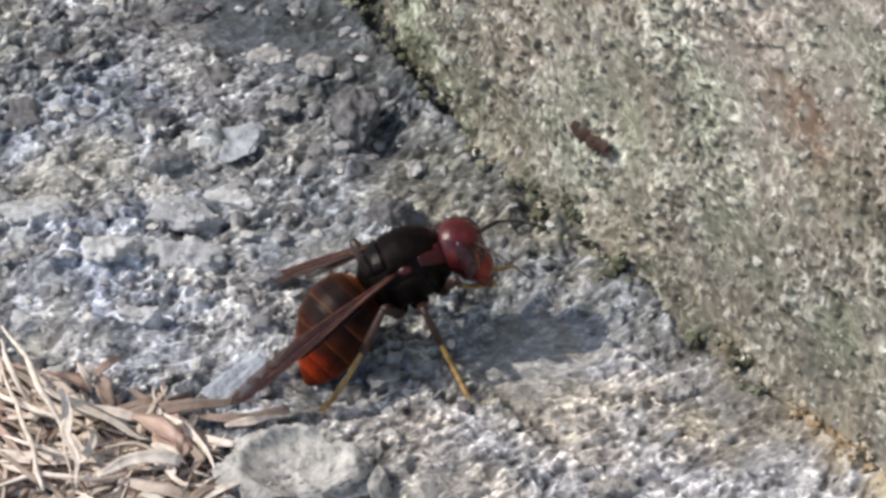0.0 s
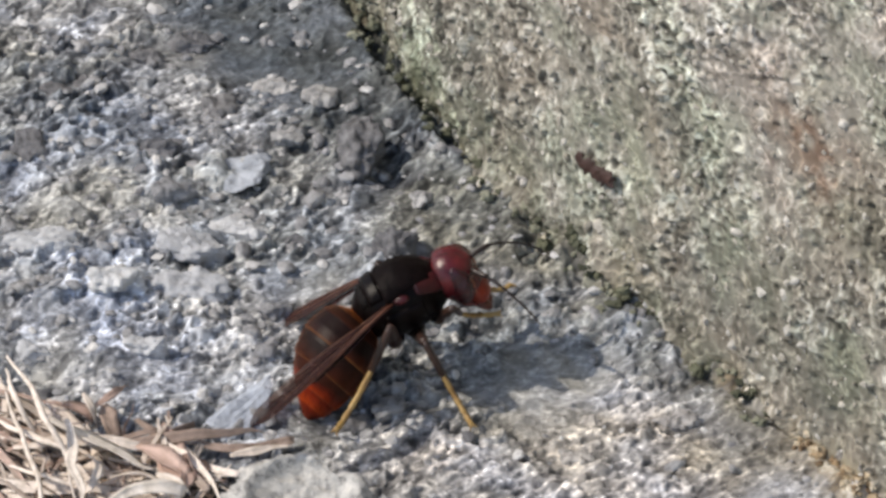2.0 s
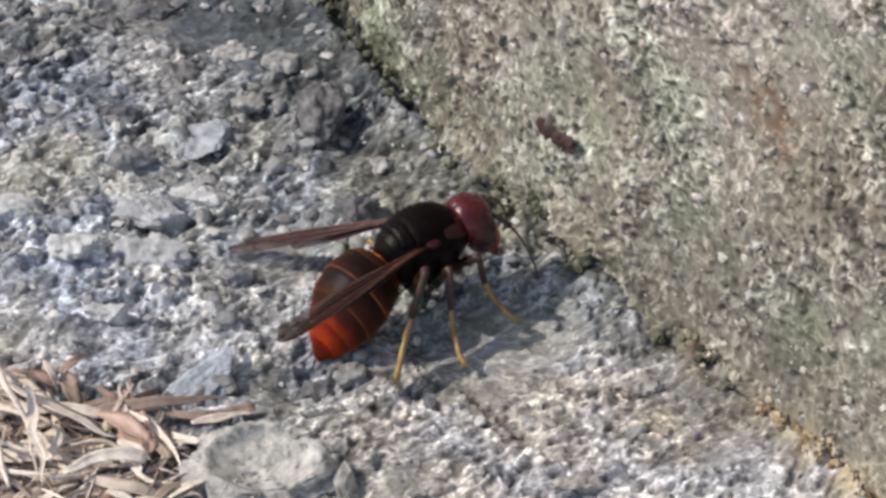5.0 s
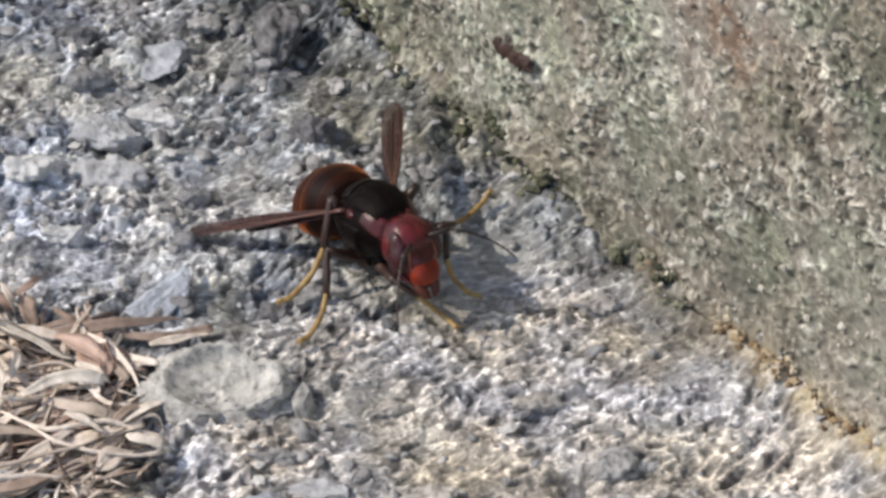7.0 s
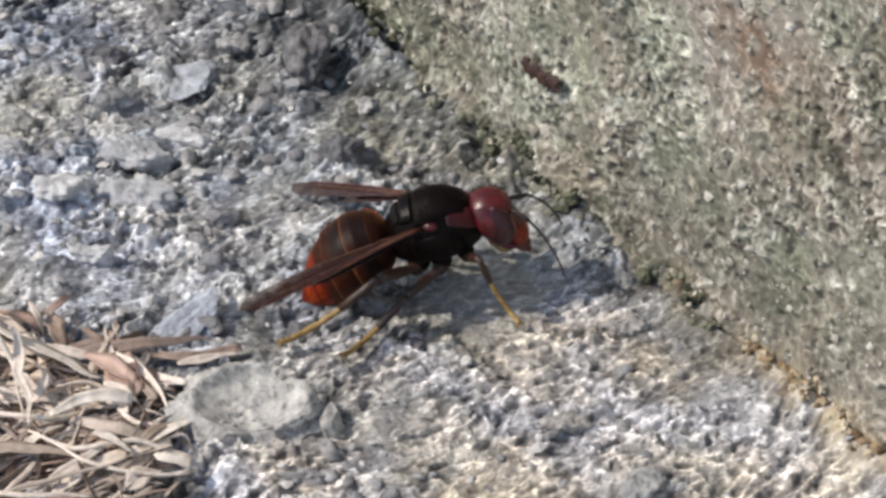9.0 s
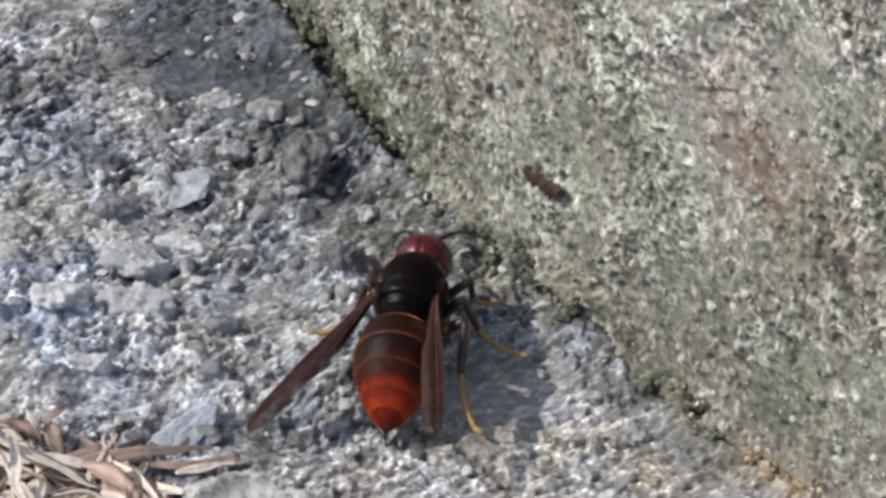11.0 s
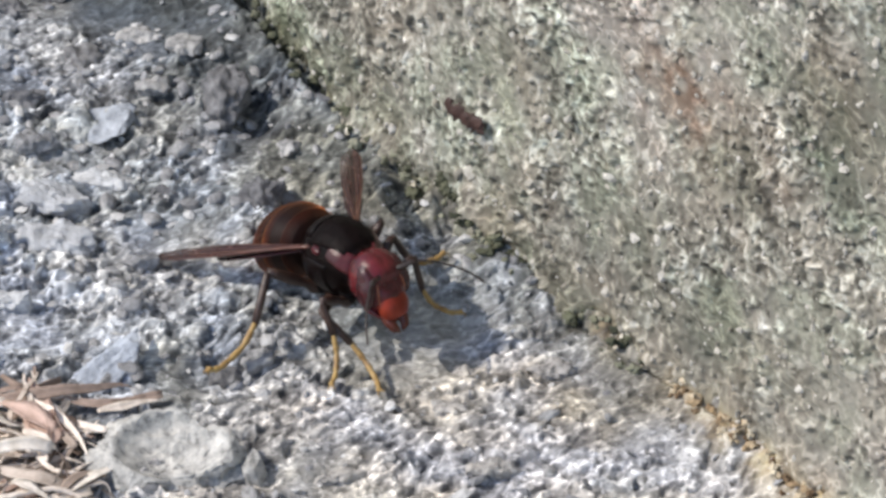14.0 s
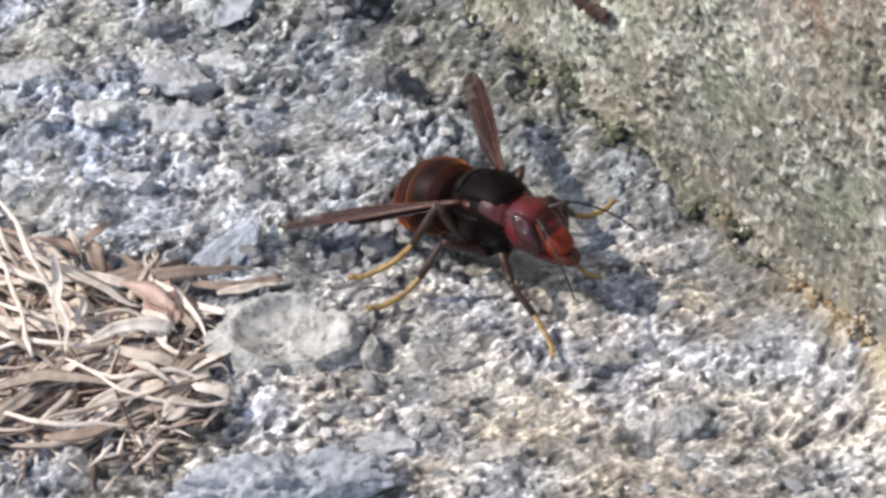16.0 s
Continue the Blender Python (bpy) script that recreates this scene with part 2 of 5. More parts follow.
def cells(x, y, size, seed):
    """Distance to the nearest of one point a cell, in cells, and two random numbers of that point, and how far one lies down its slant."""
    gx, gy = x / size, y / size
    ix, iy = np.floor(gx), np.floor(gy)
    best = np.full(x.shape, 9.0)
    ra, rb, slant = np.zeros(x.shape), np.zeros(x.shape), np.zeros(x.shape)
    for dx in (-1, 0, 1):
        for dy in (-1, 0, 1):
            cx, cy = ix + dx, iy + dy
            px = cx + 0.15 + 0.7 * hashed(cx, cy, seed)
            py = cy + 0.15 + 0.7 * hashed(cx, cy, seed + 1)
            turn = hashed(cx, cy, seed + 4) * 3.14
            ex, ey = gx - px, gy - py
            c, s = np.cos(turn), np.sin(turn)
            d = np.hypot(c * ex + s * ey, 1.45 * (c * ey - s * ex))
            near = d < best
            best = np.where(near, d, best)
            ra = np.where(near, hashed(cx, cy, seed + 2), ra)
            rb = np.where(near, hashed(cx, cy, seed + 3), rb)
            lean = hashed(cx, cy, seed + 5) * 6.28
            slant = np.where(near, ex * np.cos(lean) + ey * np.sin(lean), slant)
    return best, ra, rb, slant


def smooth_noise(x, y, size, seed):
    gx, gy = x / size, y / size
    ix, iy = np.floor(gx), np.floor(gy)
    fx, fy = gx - ix, gy - iy
    fx, fy = fx * fx * (3 - 2 * fx), fy * fy * (3 - 2 * fy)
    a = hashed(ix, iy, seed) * (1 - fx) + hashed(ix + 1, iy, seed) * fx
    b = hashed(ix, iy + 1, seed) * (1 - fx) + hashed(ix + 1, iy + 1, seed) * fx
    return (a * (1 - fy) + b * fy) * 2 - 1


def grit(x, y, layers, seed):
    """Height and tone of half-buried grains in several sizes, and how bare the fines between them lie."""
    top, tone, bare = np.zeros(x.shape), np.full(x.shape, 0.4), np.ones(x.shape)
    wx = x + 0.45 * smooth_noise(x, y, 1.1, seed + 31) + 0.18 * smooth_noise(x, y, 0.45, seed + 32)
    wy = y + 0.45 * smooth_noise(x, y, 1.1, seed + 37) + 0.18 * smooth_noise(x, y, 0.45, seed + 38)
    for k, (size, amp, share) in enumerate(layers):
        d, ra, rb, slant = cells(wx, wy, size, seed + 11 * k)
        rad = 0.30 + 0.30 * rb
        dome = np.clip(1 - (d / rad) ** 2, 0, 1) ** 0.22 * amp * np.clip(0.35 + 0.65 * rb + 1.5 * slant, 0.05, 1.6)
        dome = np.where(ra < share, dome, 0)
        higher = dome > top + 0.02
        top = np.where(higher, dome, top)
        tone = np.where(higher, np.clip(rb * 0.2 + 0.8 * ((ra / share * 7.3) % 1.0), 0, 1), tone)
        bare = np.where(higher, 0.0, bare)
    return top, tone, bare


def crumb(x, y, size, seed, turn, long=1.0):
    """Crumpled crests and pits of about one size, drawn out along the turn, from 0 to 1."""
    c, s = math.cos(turn), math.sin(turn)
    u, v = (c * x + s * y) / long, c * y - s * x
    a = smooth_noise(u + 0.3 * size * smooth_noise(u, v, size * 1.7, seed + 5), v, size, seed)
    b = smooth_noise(c * u - s * v + 3.1, s * u + c * v, size * 0.83, seed + 9)
    return np.clip(1 - np.abs(a + 0.55 * b) * 1.25, 0, 1)


# the foot of the wall: a point on it, the way along it and the way out of it
SEAM = Vector((12.6, 5.4))
ALONG = Vector((0.578, -0.816))
OUT = Vector((-0.816, -0.578))
GRIT_GROUND = ((5.0, 1.3, 0.22), (2.6, 1.15, 0.25), (1.5, 0.85, 0.3))
GRIT_WALL = ((2.4, 0.7, 0.2), (1.4, 0.6, 0.3))


def wall_bend(u):
    """How far the wall's face stands out of its straight line, along the wall: it curves away towards its far end."""
    return -0.0027 * np.clip(5 - u, 0, 85) ** 2


def from_wall(x, y):
    u = (x - SEAM.x) * ALONG.x + (y - SEAM.y) * ALONG.y
    return (x - SEAM.x) * OUT.x + (y - SEAM.y) * OUT.y - wall_bend(u)


def blob(x, y, cx, cy, rx, ry):
    return np.exp(-(((x - cx) / rx) ** 2 + ((y - cy) / ry) ** 2))


def ground_relief(x, y):
    off = from_wall(x, y) + 0.8 * smooth_noise(x, y, 7, 5)
    swell = 0.9 * smooth_noise(x, y, 17, 1) + 0.5 * smooth_noise(x, y, 6.5, 2) + 0.22 * smooth_noise(0.8 * x + 0.6 * y, 0.8 * y - 0.6 * x, 3.1, 4)
    top, tone, bare = grit(x, y, GRIT_GROUND, 3)
    warm = np.clip((0.6 * x - y - 26) / 24, 0, 1)
    patchy = np.clip(0.78 + 0.62 * smooth_noise(x, y, 7.5, 201) + 0.42 * smooth_noise(x, y, 3.0, 202), 0.22, 1.25)
    patchy = patchy * (1 - 0.55 * np.clip(blob(x, y, 4, 9, 7, 6) + 0.8 * blob(x, y, -4, 13, 7, 7), 0, 1))
    top = top * np.clip(patchy + 0.15, 0.4, 1.2) * (1 - 0.62 * warm)
    swap = smooth_noise(x, y, 2.7, 213)
    crest = np.maximum(crumb(x, y, 0.9, 57, 0.45, 2.0) * (swap > -0.1), crumb(x, y, 1.25, 71, 0.85, 2.2) * (swap < 0.1))
    rough = (0.55 * (1 - 0.6 * warm) * crumb(x, y, 1.9, 51, 0.4, 1.7) ** 1.4 + 0.4 * crest ** 1.7 + 0.22 * crumb(x, y, 0.52, 63, 0.7, 1.8)) * patchy * (1 - 0.5 * warm)
    sand = np.clip(1.35 * blob(x, y, 8.0, -18.0, 7.5, 7.0) - 0.2 + 0.45 * smooth_noise(x, y, 2.6, 221), 0, 0.75)
    sand = np.maximum(sand, 0.6 * blob(x, y, -13, 3, 8, 8) ** 2)
    sand = np.maximum(sand, np.clip(1.3 * blob(x, y, 10, -13, 7, 6) - 0.2 + 0.3 * smooth_noise(x, y, 2.2, 223), 0, 0.78))
    sand = np.maximum(sand, np.clip(1.6 * smooth_noise(x, y, 13, 21) - 0.5, 0, 0.7) * (1 - warm))
    near = np.exp(-np.clip(off, 0, 99) / 3.2)
    fine = 0.12 * smooth_noise(x, y, 0.5, 8)
    far = np.clip((y - 18) / 12, 0, 1)
    fade = np.clip(1.6 - np.maximum(np.abs(x - 5) / 75, np.abs(y + 6) / 80), 0, 1)
    h = swell + (np.maximum(top, 0.9 * rough) + 0.35 * rough) * (1 - 0.93 * sand) + fine * (1 - 0.5 * sand) + 2.2 * near
    h = h - (0.9 + 2.2 * far) * np.exp(-(((off - 1.0) / (0.8 + 0.5 * far)) ** 2))
    h = h + 0.16 * crumb(x, y, 0.6, 73, 0.6, 2.3) * (1 - 0.85 * sand)
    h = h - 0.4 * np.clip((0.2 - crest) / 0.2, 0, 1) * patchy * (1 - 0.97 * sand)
    # hollows
    h = h - 1.6 * blob(x, y, -9.0, -21.0, 3.6, 3.0) - 2.2 * blob(x, y, -0.6, 4.0, 2.4, 2.2) - 2.4 * blob(x, y, 9.2, 6.4, 1.6, 3.4) - 2.0 * blob(x, y, 12.6, -0.6, 2.0, 3.4) - 2.4 * blob(x, y, -18.6, -46.5, 3.4, 3.2) - 2.4 * blob(x, y, -6.2, 21.5, 1.7, 4.2) - 1.5 * blob(x, y, 19, -48, 1.6, 1.8) - 2.8 * blob(x, y, -40.5, -13.6, 3.4, 1.5)
    h = h * fade - 0.75
    flecks = 0.5 + 0.45 * smooth_noise(0.55 * (0.85 * x + 0.53 * y), 1.15 * (0.85 * y - 0.53 * x), 0.72, 91) + 0.36 * smooth_noise(x, y, 0.4, 92) + 0.25 * smooth_noise(x, y, 2.5, 93)
    # besides random flecks, shade of the relief in the tone: crests lighter, pits darker
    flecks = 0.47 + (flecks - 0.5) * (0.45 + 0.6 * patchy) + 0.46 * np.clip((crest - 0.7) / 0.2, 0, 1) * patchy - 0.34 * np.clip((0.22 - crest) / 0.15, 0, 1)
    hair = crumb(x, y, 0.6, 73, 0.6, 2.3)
    # the same painted shading for the finest ridges and the gaps between them
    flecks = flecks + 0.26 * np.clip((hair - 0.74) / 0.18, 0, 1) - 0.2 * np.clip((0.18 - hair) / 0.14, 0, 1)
    tone = np.clip(np.where(bare > 0.5, flecks, 0.5 * tone + 0.5 * flecks), 0, 1)
    tone = 0.49 + (tone - 0.5) * (1 - 0.2 * warm)
    moss = np.clip(np.exp(-(((off - 1.0) / 2.6) ** 2)) * (0.55 + 0.9 * smooth_noise(x, y, 3.1, 14)), 0, 0.75) * np.clip((y + 38) / 12, 0.15, 1)
    moss = np.maximum(moss, np.clip(np.exp(-((off / 17.0) ** 2)) * (0.5 + 0.5 * smooth_noise(x, y, 4.0, 16)) * np.clip((y + 18) / 14, 0, 1), 0, 0.7))
    moss = np.maximum(moss, np.clip(np.exp(-(((off - 4) / 4) ** 2)) * np.clip((y + 36) / 12, 0.15, 1) * (y < 6) * (0.3 + 0.5 * smooth_noise(x, y, 2.8, 215)), 0, 0.6))
    moss = np.maximum(moss, np.clip(1.6 * np.exp(-((off / 3.2) ** 2)) * np.clip((y - 14) / 10, 0, 1), 0, 0.95))
    moss = np.maximum(moss, np.clip(1.25 * blob(x, y, 4, 9, 8, 6.5) + 0.85 * blob(x, y, -3, 15, 9, 8) + 0.6 * blob(x, y, -12, 36, 9, 8) + 1.2 * blob(x, y, 10.5, 4, 4, 7) + 0.4 * smooth_noise(x, y, 3, 211) - 0.15, 0, 0.95))
    u = (x - SEAM.x) * ALONG.x + (y - SEAM.y) * ALONG.y
    ochre = np.exp(-(((off - 0.9) / 2.4) ** 2)) * np.clip(np.clip((u - 34) / 9, 0, 1) + 0.55 * np.exp(-(((u - 27.5) / 2.2) ** 2)), 0, 1) * np.clip(0.75 + 0.9 * smooth_noise(u, off, 2.6, 97), 0, 1)
    tan = np.clip((0.6 * x - y - 16) / 26 + 0.5 * smooth_noise(x, y, 9, 77), 0, 1) * (1 - 0.7 * sand)
    tan = np.maximum(tan, 0.4 * np.exp(-np.clip(off, 0, 99) / 4.0) * (y < 12))
    slate = 0.95 * blob(x, y, -9, 30, 11, 17) + 0.7 * blob(x, y, -42, 30, 10, 9) + 1.3 * blob(x, y, -13, 48, 9, 7) + 1.1 * blob(x, y, -23, 50, 8, 5) + 0.9 * blob(x, y, -16, 45, 8, 7) + 0.35 * blob(x, y, -26, 44, 14, 9)
    slate = np.clip(slate + 0.3 * smooth_noise(x, y, 4.5, 81), 0, 1)
    # the blob at (10, -15) puts skylight in the hornet's shadow into the sand's colour
    pale = 0.55 * blob(x, y, -32, -2, 18, 12) + 0.55 * blob(x, y, -25, -18, 15, 8) + 0.4 * blob(x, y, -30, 14, 12, 7) + 0.15 * blob(x, y, 2, -50, 14, 12) + 0.55 * blob(x, y, 10, -15, 7, 6) + 0.3 * blob(x, y, -17, 12, 12, 7) + 0.6 * blob(x, y, 37, -40, 18, 14)
    pale = np.clip(pale + 0.26 * smooth_noise(x, y, 3.5, 83), 0, 1)
    tone = 0.45 + (np.clip(tone + 0.12 * pale, 0, 1) - 0.45) * fade
    moss, tan, slate, pale, ochre, sand = (k * fade for k in (moss, tan, slate, pale, ochre, sand))
    return h + 0.9 * ochre, tone, 0.92 * sand, moss, tan, slate, pale, ochre


def wall_relief(u, v):
    top, tone, bare = grit(u, v, GRIT_WALL, 41)
    patchy = np.clip(0.72 + 0.7 * smooth_noise(u, v, 8.0, 205) + 0.5 * smooth_noise(u, v, 3.2, 206), 0.08, 1.3)
    top = top * np.clip(patchy + 0.1, 0.25, 1.2)
    crest = crumb(u, v, 1.0, 157, 1.2)
    rough = (0.42 * crumb(u, v, 1.8, 151, 0.5) ** 1.4 + 0.46 * crest ** 1.6 + 0.22 * crumb(u, v, 0.55, 163, 2.0)) * patchy * 0.72
    flecks = 0.5 + 0.45 * smooth_noise(0.6 * u - 0.8 * v, 1.4 * (0.6 * v + 0.8 * u), 0.72, 191) + 0.36 * smooth_noise(u, v, 0.4, 192) + 0.25 * smooth_noise(u, v, 2.5, 193)
    flecks = 0.45 + (flecks - 0.5) * (0.2 + 0.7 * patchy) + 0.36 * np.clip((crest - 0.76) / 0.18, 0, 1) * patchy
    tone = np.clip(np.where(bare > 0.5, flecks, 0.5 * tone + 0.5 * flecks), 0, 1)
    bare = np.clip(1.5 * smooth_noise(u, v, 11, 195) - 0.5, 0, 0.6)
    h = (np.maximum(top, 0.8 * rough) + 0.3 * rough) * (1 - 0.5 * bare) + 0.7 * smooth_noise(u, v, 19, 44) + 0.3 * smooth_noise(u, v, 6, 45) + 0.12 * smooth_noise(u, v, 0.6, 46)
    hole, ha, hb, _ = cells(u, v, 2.3, 67)
    h = h - np.where(ha < 0.5, (0.5 + 0.5 * hb) * np.clip(1 - (hole / (0.10 + 0.10 * hb)) ** 2, 0, 1), 0)
    pit, ra, rb, _ = cells(u, v, 4.2, 61)
    h = h - np.where(ra < 0.4, 0.7 * np.clip(1 - (pit / 0.2) ** 2, 0, 1), 0)
    h = h + np.exp(-np.clip(v, 0, 99) / 4.5) * (0.9 + 1.3 * smooth_noise(u, v, 7, 144) + 0.9 * smooth_noise(u, v, 2.8, 145))
    fade = np.clip(1.6 - np.maximum(np.abs(u) / 90, np.abs(v - 35) / 70), 0, 1)
    moss = np.clip(np.exp(-np.clip(v, 0, 99) / 3.0) * (0.5 + 0.9 * smooth_noise(u, v, 4, 47)), 0, 0.7) * np.clip((44 - u) / 12, 0.15, 1)
    moss = np.maximum(moss, np.clip(1.5 * np.exp(-np.clip(v, 0, 99) / 3.4) * np.clip((-u - 12) / 10, 0, 1) * (0.8 + 0.6 * smooth_noise(u, v, 2.2, 48)), 0, 0.95))
    ochre = np.exp(-((v / 2.2) ** 2)) * np.clip(np.clip((u - 34) / 9, 0, 1) + 0.55 * np.exp(-(((u - 27.5) / 2.2) ** 2)), 0, 1) * np.clip(0.75 + 0.9 * smooth_noise(u, v, 2.6, 97), 0, 1)
    return h * fade + 0.5 * ochre * fade, 0.45 + (tone - 0.45) * fade, bare * fade, moss * fade, ochre * fade


def spread(low, high, step, far):
    """A line of coordinates, even from low to high and wider and wider out to far."""
    mid = list(np.arange(low, high + step, step))
    out, gap = [], step
    while (out[-1] if out else 0) < far:
        gap *= 1.5
        out.append((out[-1] if out else 0) + gap)
    return np.array([low - o for o in reversed(out)] + mid + [mid[-1] + o for o in out])


def sheet(name, points, nu, nv, attrs, material):
    """A mesh of nu by nv points in rows, with its attributes."""
    me = bpy.data.meshes.new(name)
    i = (np.arange(nu - 1)[:, None] * nv + np.arange(nv - 1)[None, :]).ravel()
    quads = np.stack([i, i + nv, i + nv + 1, i + 1], 1).astype(np.int32)
    me.vertices.add(len(points))
    me.vertices.foreach_set("co", np.ascontiguousarray(points, dtype=np.float32).ravel())
    me.loops.add(quads.size)
    me.loops.foreach_set("vertex_index", quads.ravel())
    me.polygons.add(len(quads))
    me.polygons.foreach_set("loop_start", np.arange(0, quads.size, 4, dtype=np.int32))
    me.update(calc_edges=True)
    me.polygons.foreach_set("use_smooth", np.ones(len(quads), dtype=bool))
    for key, values in attrs.items():
        a = me.attributes.new(key, "FLOAT", "POINT")
        a.data.foreach_set("value", np.ascontiguousarray(values, dtype=np.float32).ravel())
    me.materials.append(material)
    me.validate()
    return new(name, me)


def build_ground():
    xs, ys = spread(-52, 58, 0.17, 400000), spread(-70, 58, 0.19, 400000)
    x, y = np.meshgrid(xs, ys, indexing="ij")
    h, tone, bare, moss, tan, slate, pale, ochre = ground_relief(x, y)
    co = np.stack([x, y, h], -1).reshape(-1, 3) * MM
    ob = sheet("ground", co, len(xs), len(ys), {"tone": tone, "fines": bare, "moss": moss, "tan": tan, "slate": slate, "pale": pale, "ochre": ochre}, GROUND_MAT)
    return tagged(ob, "grey gritty ground of sand and crushed stone", "ground", kind="structure")


def build_wall():
    us = spread(-74, 70, 0.19, 1500)
    low = np.arange(-5, 70, 0.19)
    prof = [(0, z) for z in low] + [(0, 80), (0, 95), (0, 130), (0, 220), (0, 396), (-4, 400), (-196, 400), (-200, 396), (-200, -6)]
    p = np.array(prof, float)
    u, k = np.meshgrid(us, np.arange(len(p)), indexing="ij")
    out, z = p[k][..., 0], p[k][..., 1]
    h, tone, bare, moss, ochre = wall_relief(u, z)
    rust = np.zeros(u.shape)
    for cu, cz, ru, rz, amount in WALL_STAINS:
        blot = np.exp(-(((u - cu) / ru) ** 2 + ((z - cz) / rz) ** 2)) * (0.6 + 0.9 * smooth_noise(u, z, 1.6, 71))
        rust = np.maximum(rust, amount * np.clip(blot, 0, 1))
    algae = np.zeros(u.shape)
    for cu, cz, ru, rz, amount in WALL_ALGAE:
        blot = np.exp(-(((u - cu) / ru) ** 2 + ((z - cz) / rz) ** 2)) * (0.85 + 0.7 * smooth_noise(u, z, 2.6, 73))
        algae = np.maximum(algae, amount * np.clip(blot, 0, 1))
    out = out + np.where(k < len(low), h, 0) + wall_bend(u)
    x = SEAM.x + ALONG.x * u + OUT.x * out
    y = SEAM.y + ALONG.y * u + OUT.y * out
    co = np.stack([x, y, z], -1).reshape(-1, 3) * MM
    ob = sheet("wall", co, len(us), len(p), {"tone": tone, "fines": bare, "moss": moss, "rust": rust, "algae": algae, "ochre": ochre}, WALL_MAT)
    return tagged(ob, "rough beige concrete wall, weathered and slightly mossy at its foot", "wall", kind="structure")


# along the wall, height, half width, half height, strength
WALL_STAINS = [(35, 32.5, 6.2, 5.2, 0.95), (50.4, 31.7, 2.2, 2.0, 0.4), (20, 52, 3, 2, 0.5), (4, 30, 2.0, 2.0, 0.4), (28, 20, 2.5, 2, 0.35)]
WALL_ALGAE = [(-51, 4, 11, 8, 1.0), (-30, 3, 9, 5, 0.9), (-15, 5, 9, 6, 0.7), (56, 40, 6, 7, 0.9), (43, 28, 7, 6, 0.6), (28, 15, 9, 6, 0.6), (18, 22, 4, 10, 0.5), (0, 4, 14, 6, 0.8), (36, 9, 10, 5, 0.35)]
build_ground()
build_wall()


def height_at(x, y):
    return float(ground_relief(np.array([x], float), np.array([y], float))[0][0])

# ---- mesh helpers ----


def part(name, bm, material, parent=None, label=""):
    me = bpy.data.meshes.new(name)
    for v in bm.verts:
        v.co *= MM
    bmesh.ops.recalc_face_normals(bm, faces=bm.faces)
    bm.to_mesh(me)
    bm.free()
    me.shade_smooth()
    for m in material if isinstance(material, (list, tuple)) else [material]:
        me.materials.append(m)
    ob = new(name, me)
    if parent is not None:
        ob.parent = parent
    return tagged(ob, label)


def rings_mesh(bm, rings, close=True):
    """Skins rings of equal count into one tube, capped at both ends."""
    vs = [[bm.verts.new(p) for p in r] for r in rings]
    n = len(vs[0])
    faces = []
    for a, b in zip(vs, vs[1:]):
        for i in range(n):
            faces.append(bm.faces.new((a[i], a[(i + 1) % n], b[(i + 1) % n], b[i])))
    if close:
        bm.faces.new(vs[0])
        bm.faces.new(list(reversed(vs[-1])))
    return faces


def loft(bm, spec, seg=20, square=1.0):
    """Spec rows: y, centre z, half width, half height."""
    rings = []
    for y, zc, rx, rz in spec:
        ring = []
        for i in range(seg):
            a = 2 * math.pi * i / seg
            c, s = math.cos(a), math.sin(a)
            ring.append(Vector((rx * math.copysign(abs(c) ** square, c), y, zc + rz * math.copysign(abs(s) ** square, s))))
        rings.append(ring)
    return rings_mesh(bm, rings)


def tube(bm, points, radii, seg=8, flat=1.0, turn=0.0):
    """A tube along points; flat squashes its section across."""
    pts = [Vector(p) for p in points]
    rings = []
    side = None
    for i, p in enumerate(pts):
        way = (pts[min(i + 1, len(pts) - 1)] - pts[max(i - 1, 0)]).normalized()
        if side is None:
            side = way.cross(Vector((0, 0, 1)))
            if side.length < 0.05:
                side = way.cross(Vector((1, 0, 0)))
            side.normalize()
            side = Matrix.Rotation(turn, 3, way) @ side
        side = (side - way * side.dot(way)).normalized()
        over = side.cross(way)
        r = radii[i] if isinstance(radii, (list, tuple)) else radii
        rings.append([p + side * r * math.cos(2 * math.pi * k / seg) + over * r * flat * math.sin(2 * math.pi * k / seg) for k in range(seg)])
    return rings_mesh(bm, rings)


def ball(bm, centre, radii, sub=3, turn=None):
    made = bmesh.ops.create_icosphere(bm, subdivisions=sub, radius=1.0)["verts"]
    for v in made:
        p = Vector((v.co.x * radii[0], v.co.y * radii[1], v.co.z * radii[2]))
        if turn is not None:
            p = turn @ p
        v.co = p + Vector(centre)
    return made


# ---- stones ----
STONE_COUNT = [0]


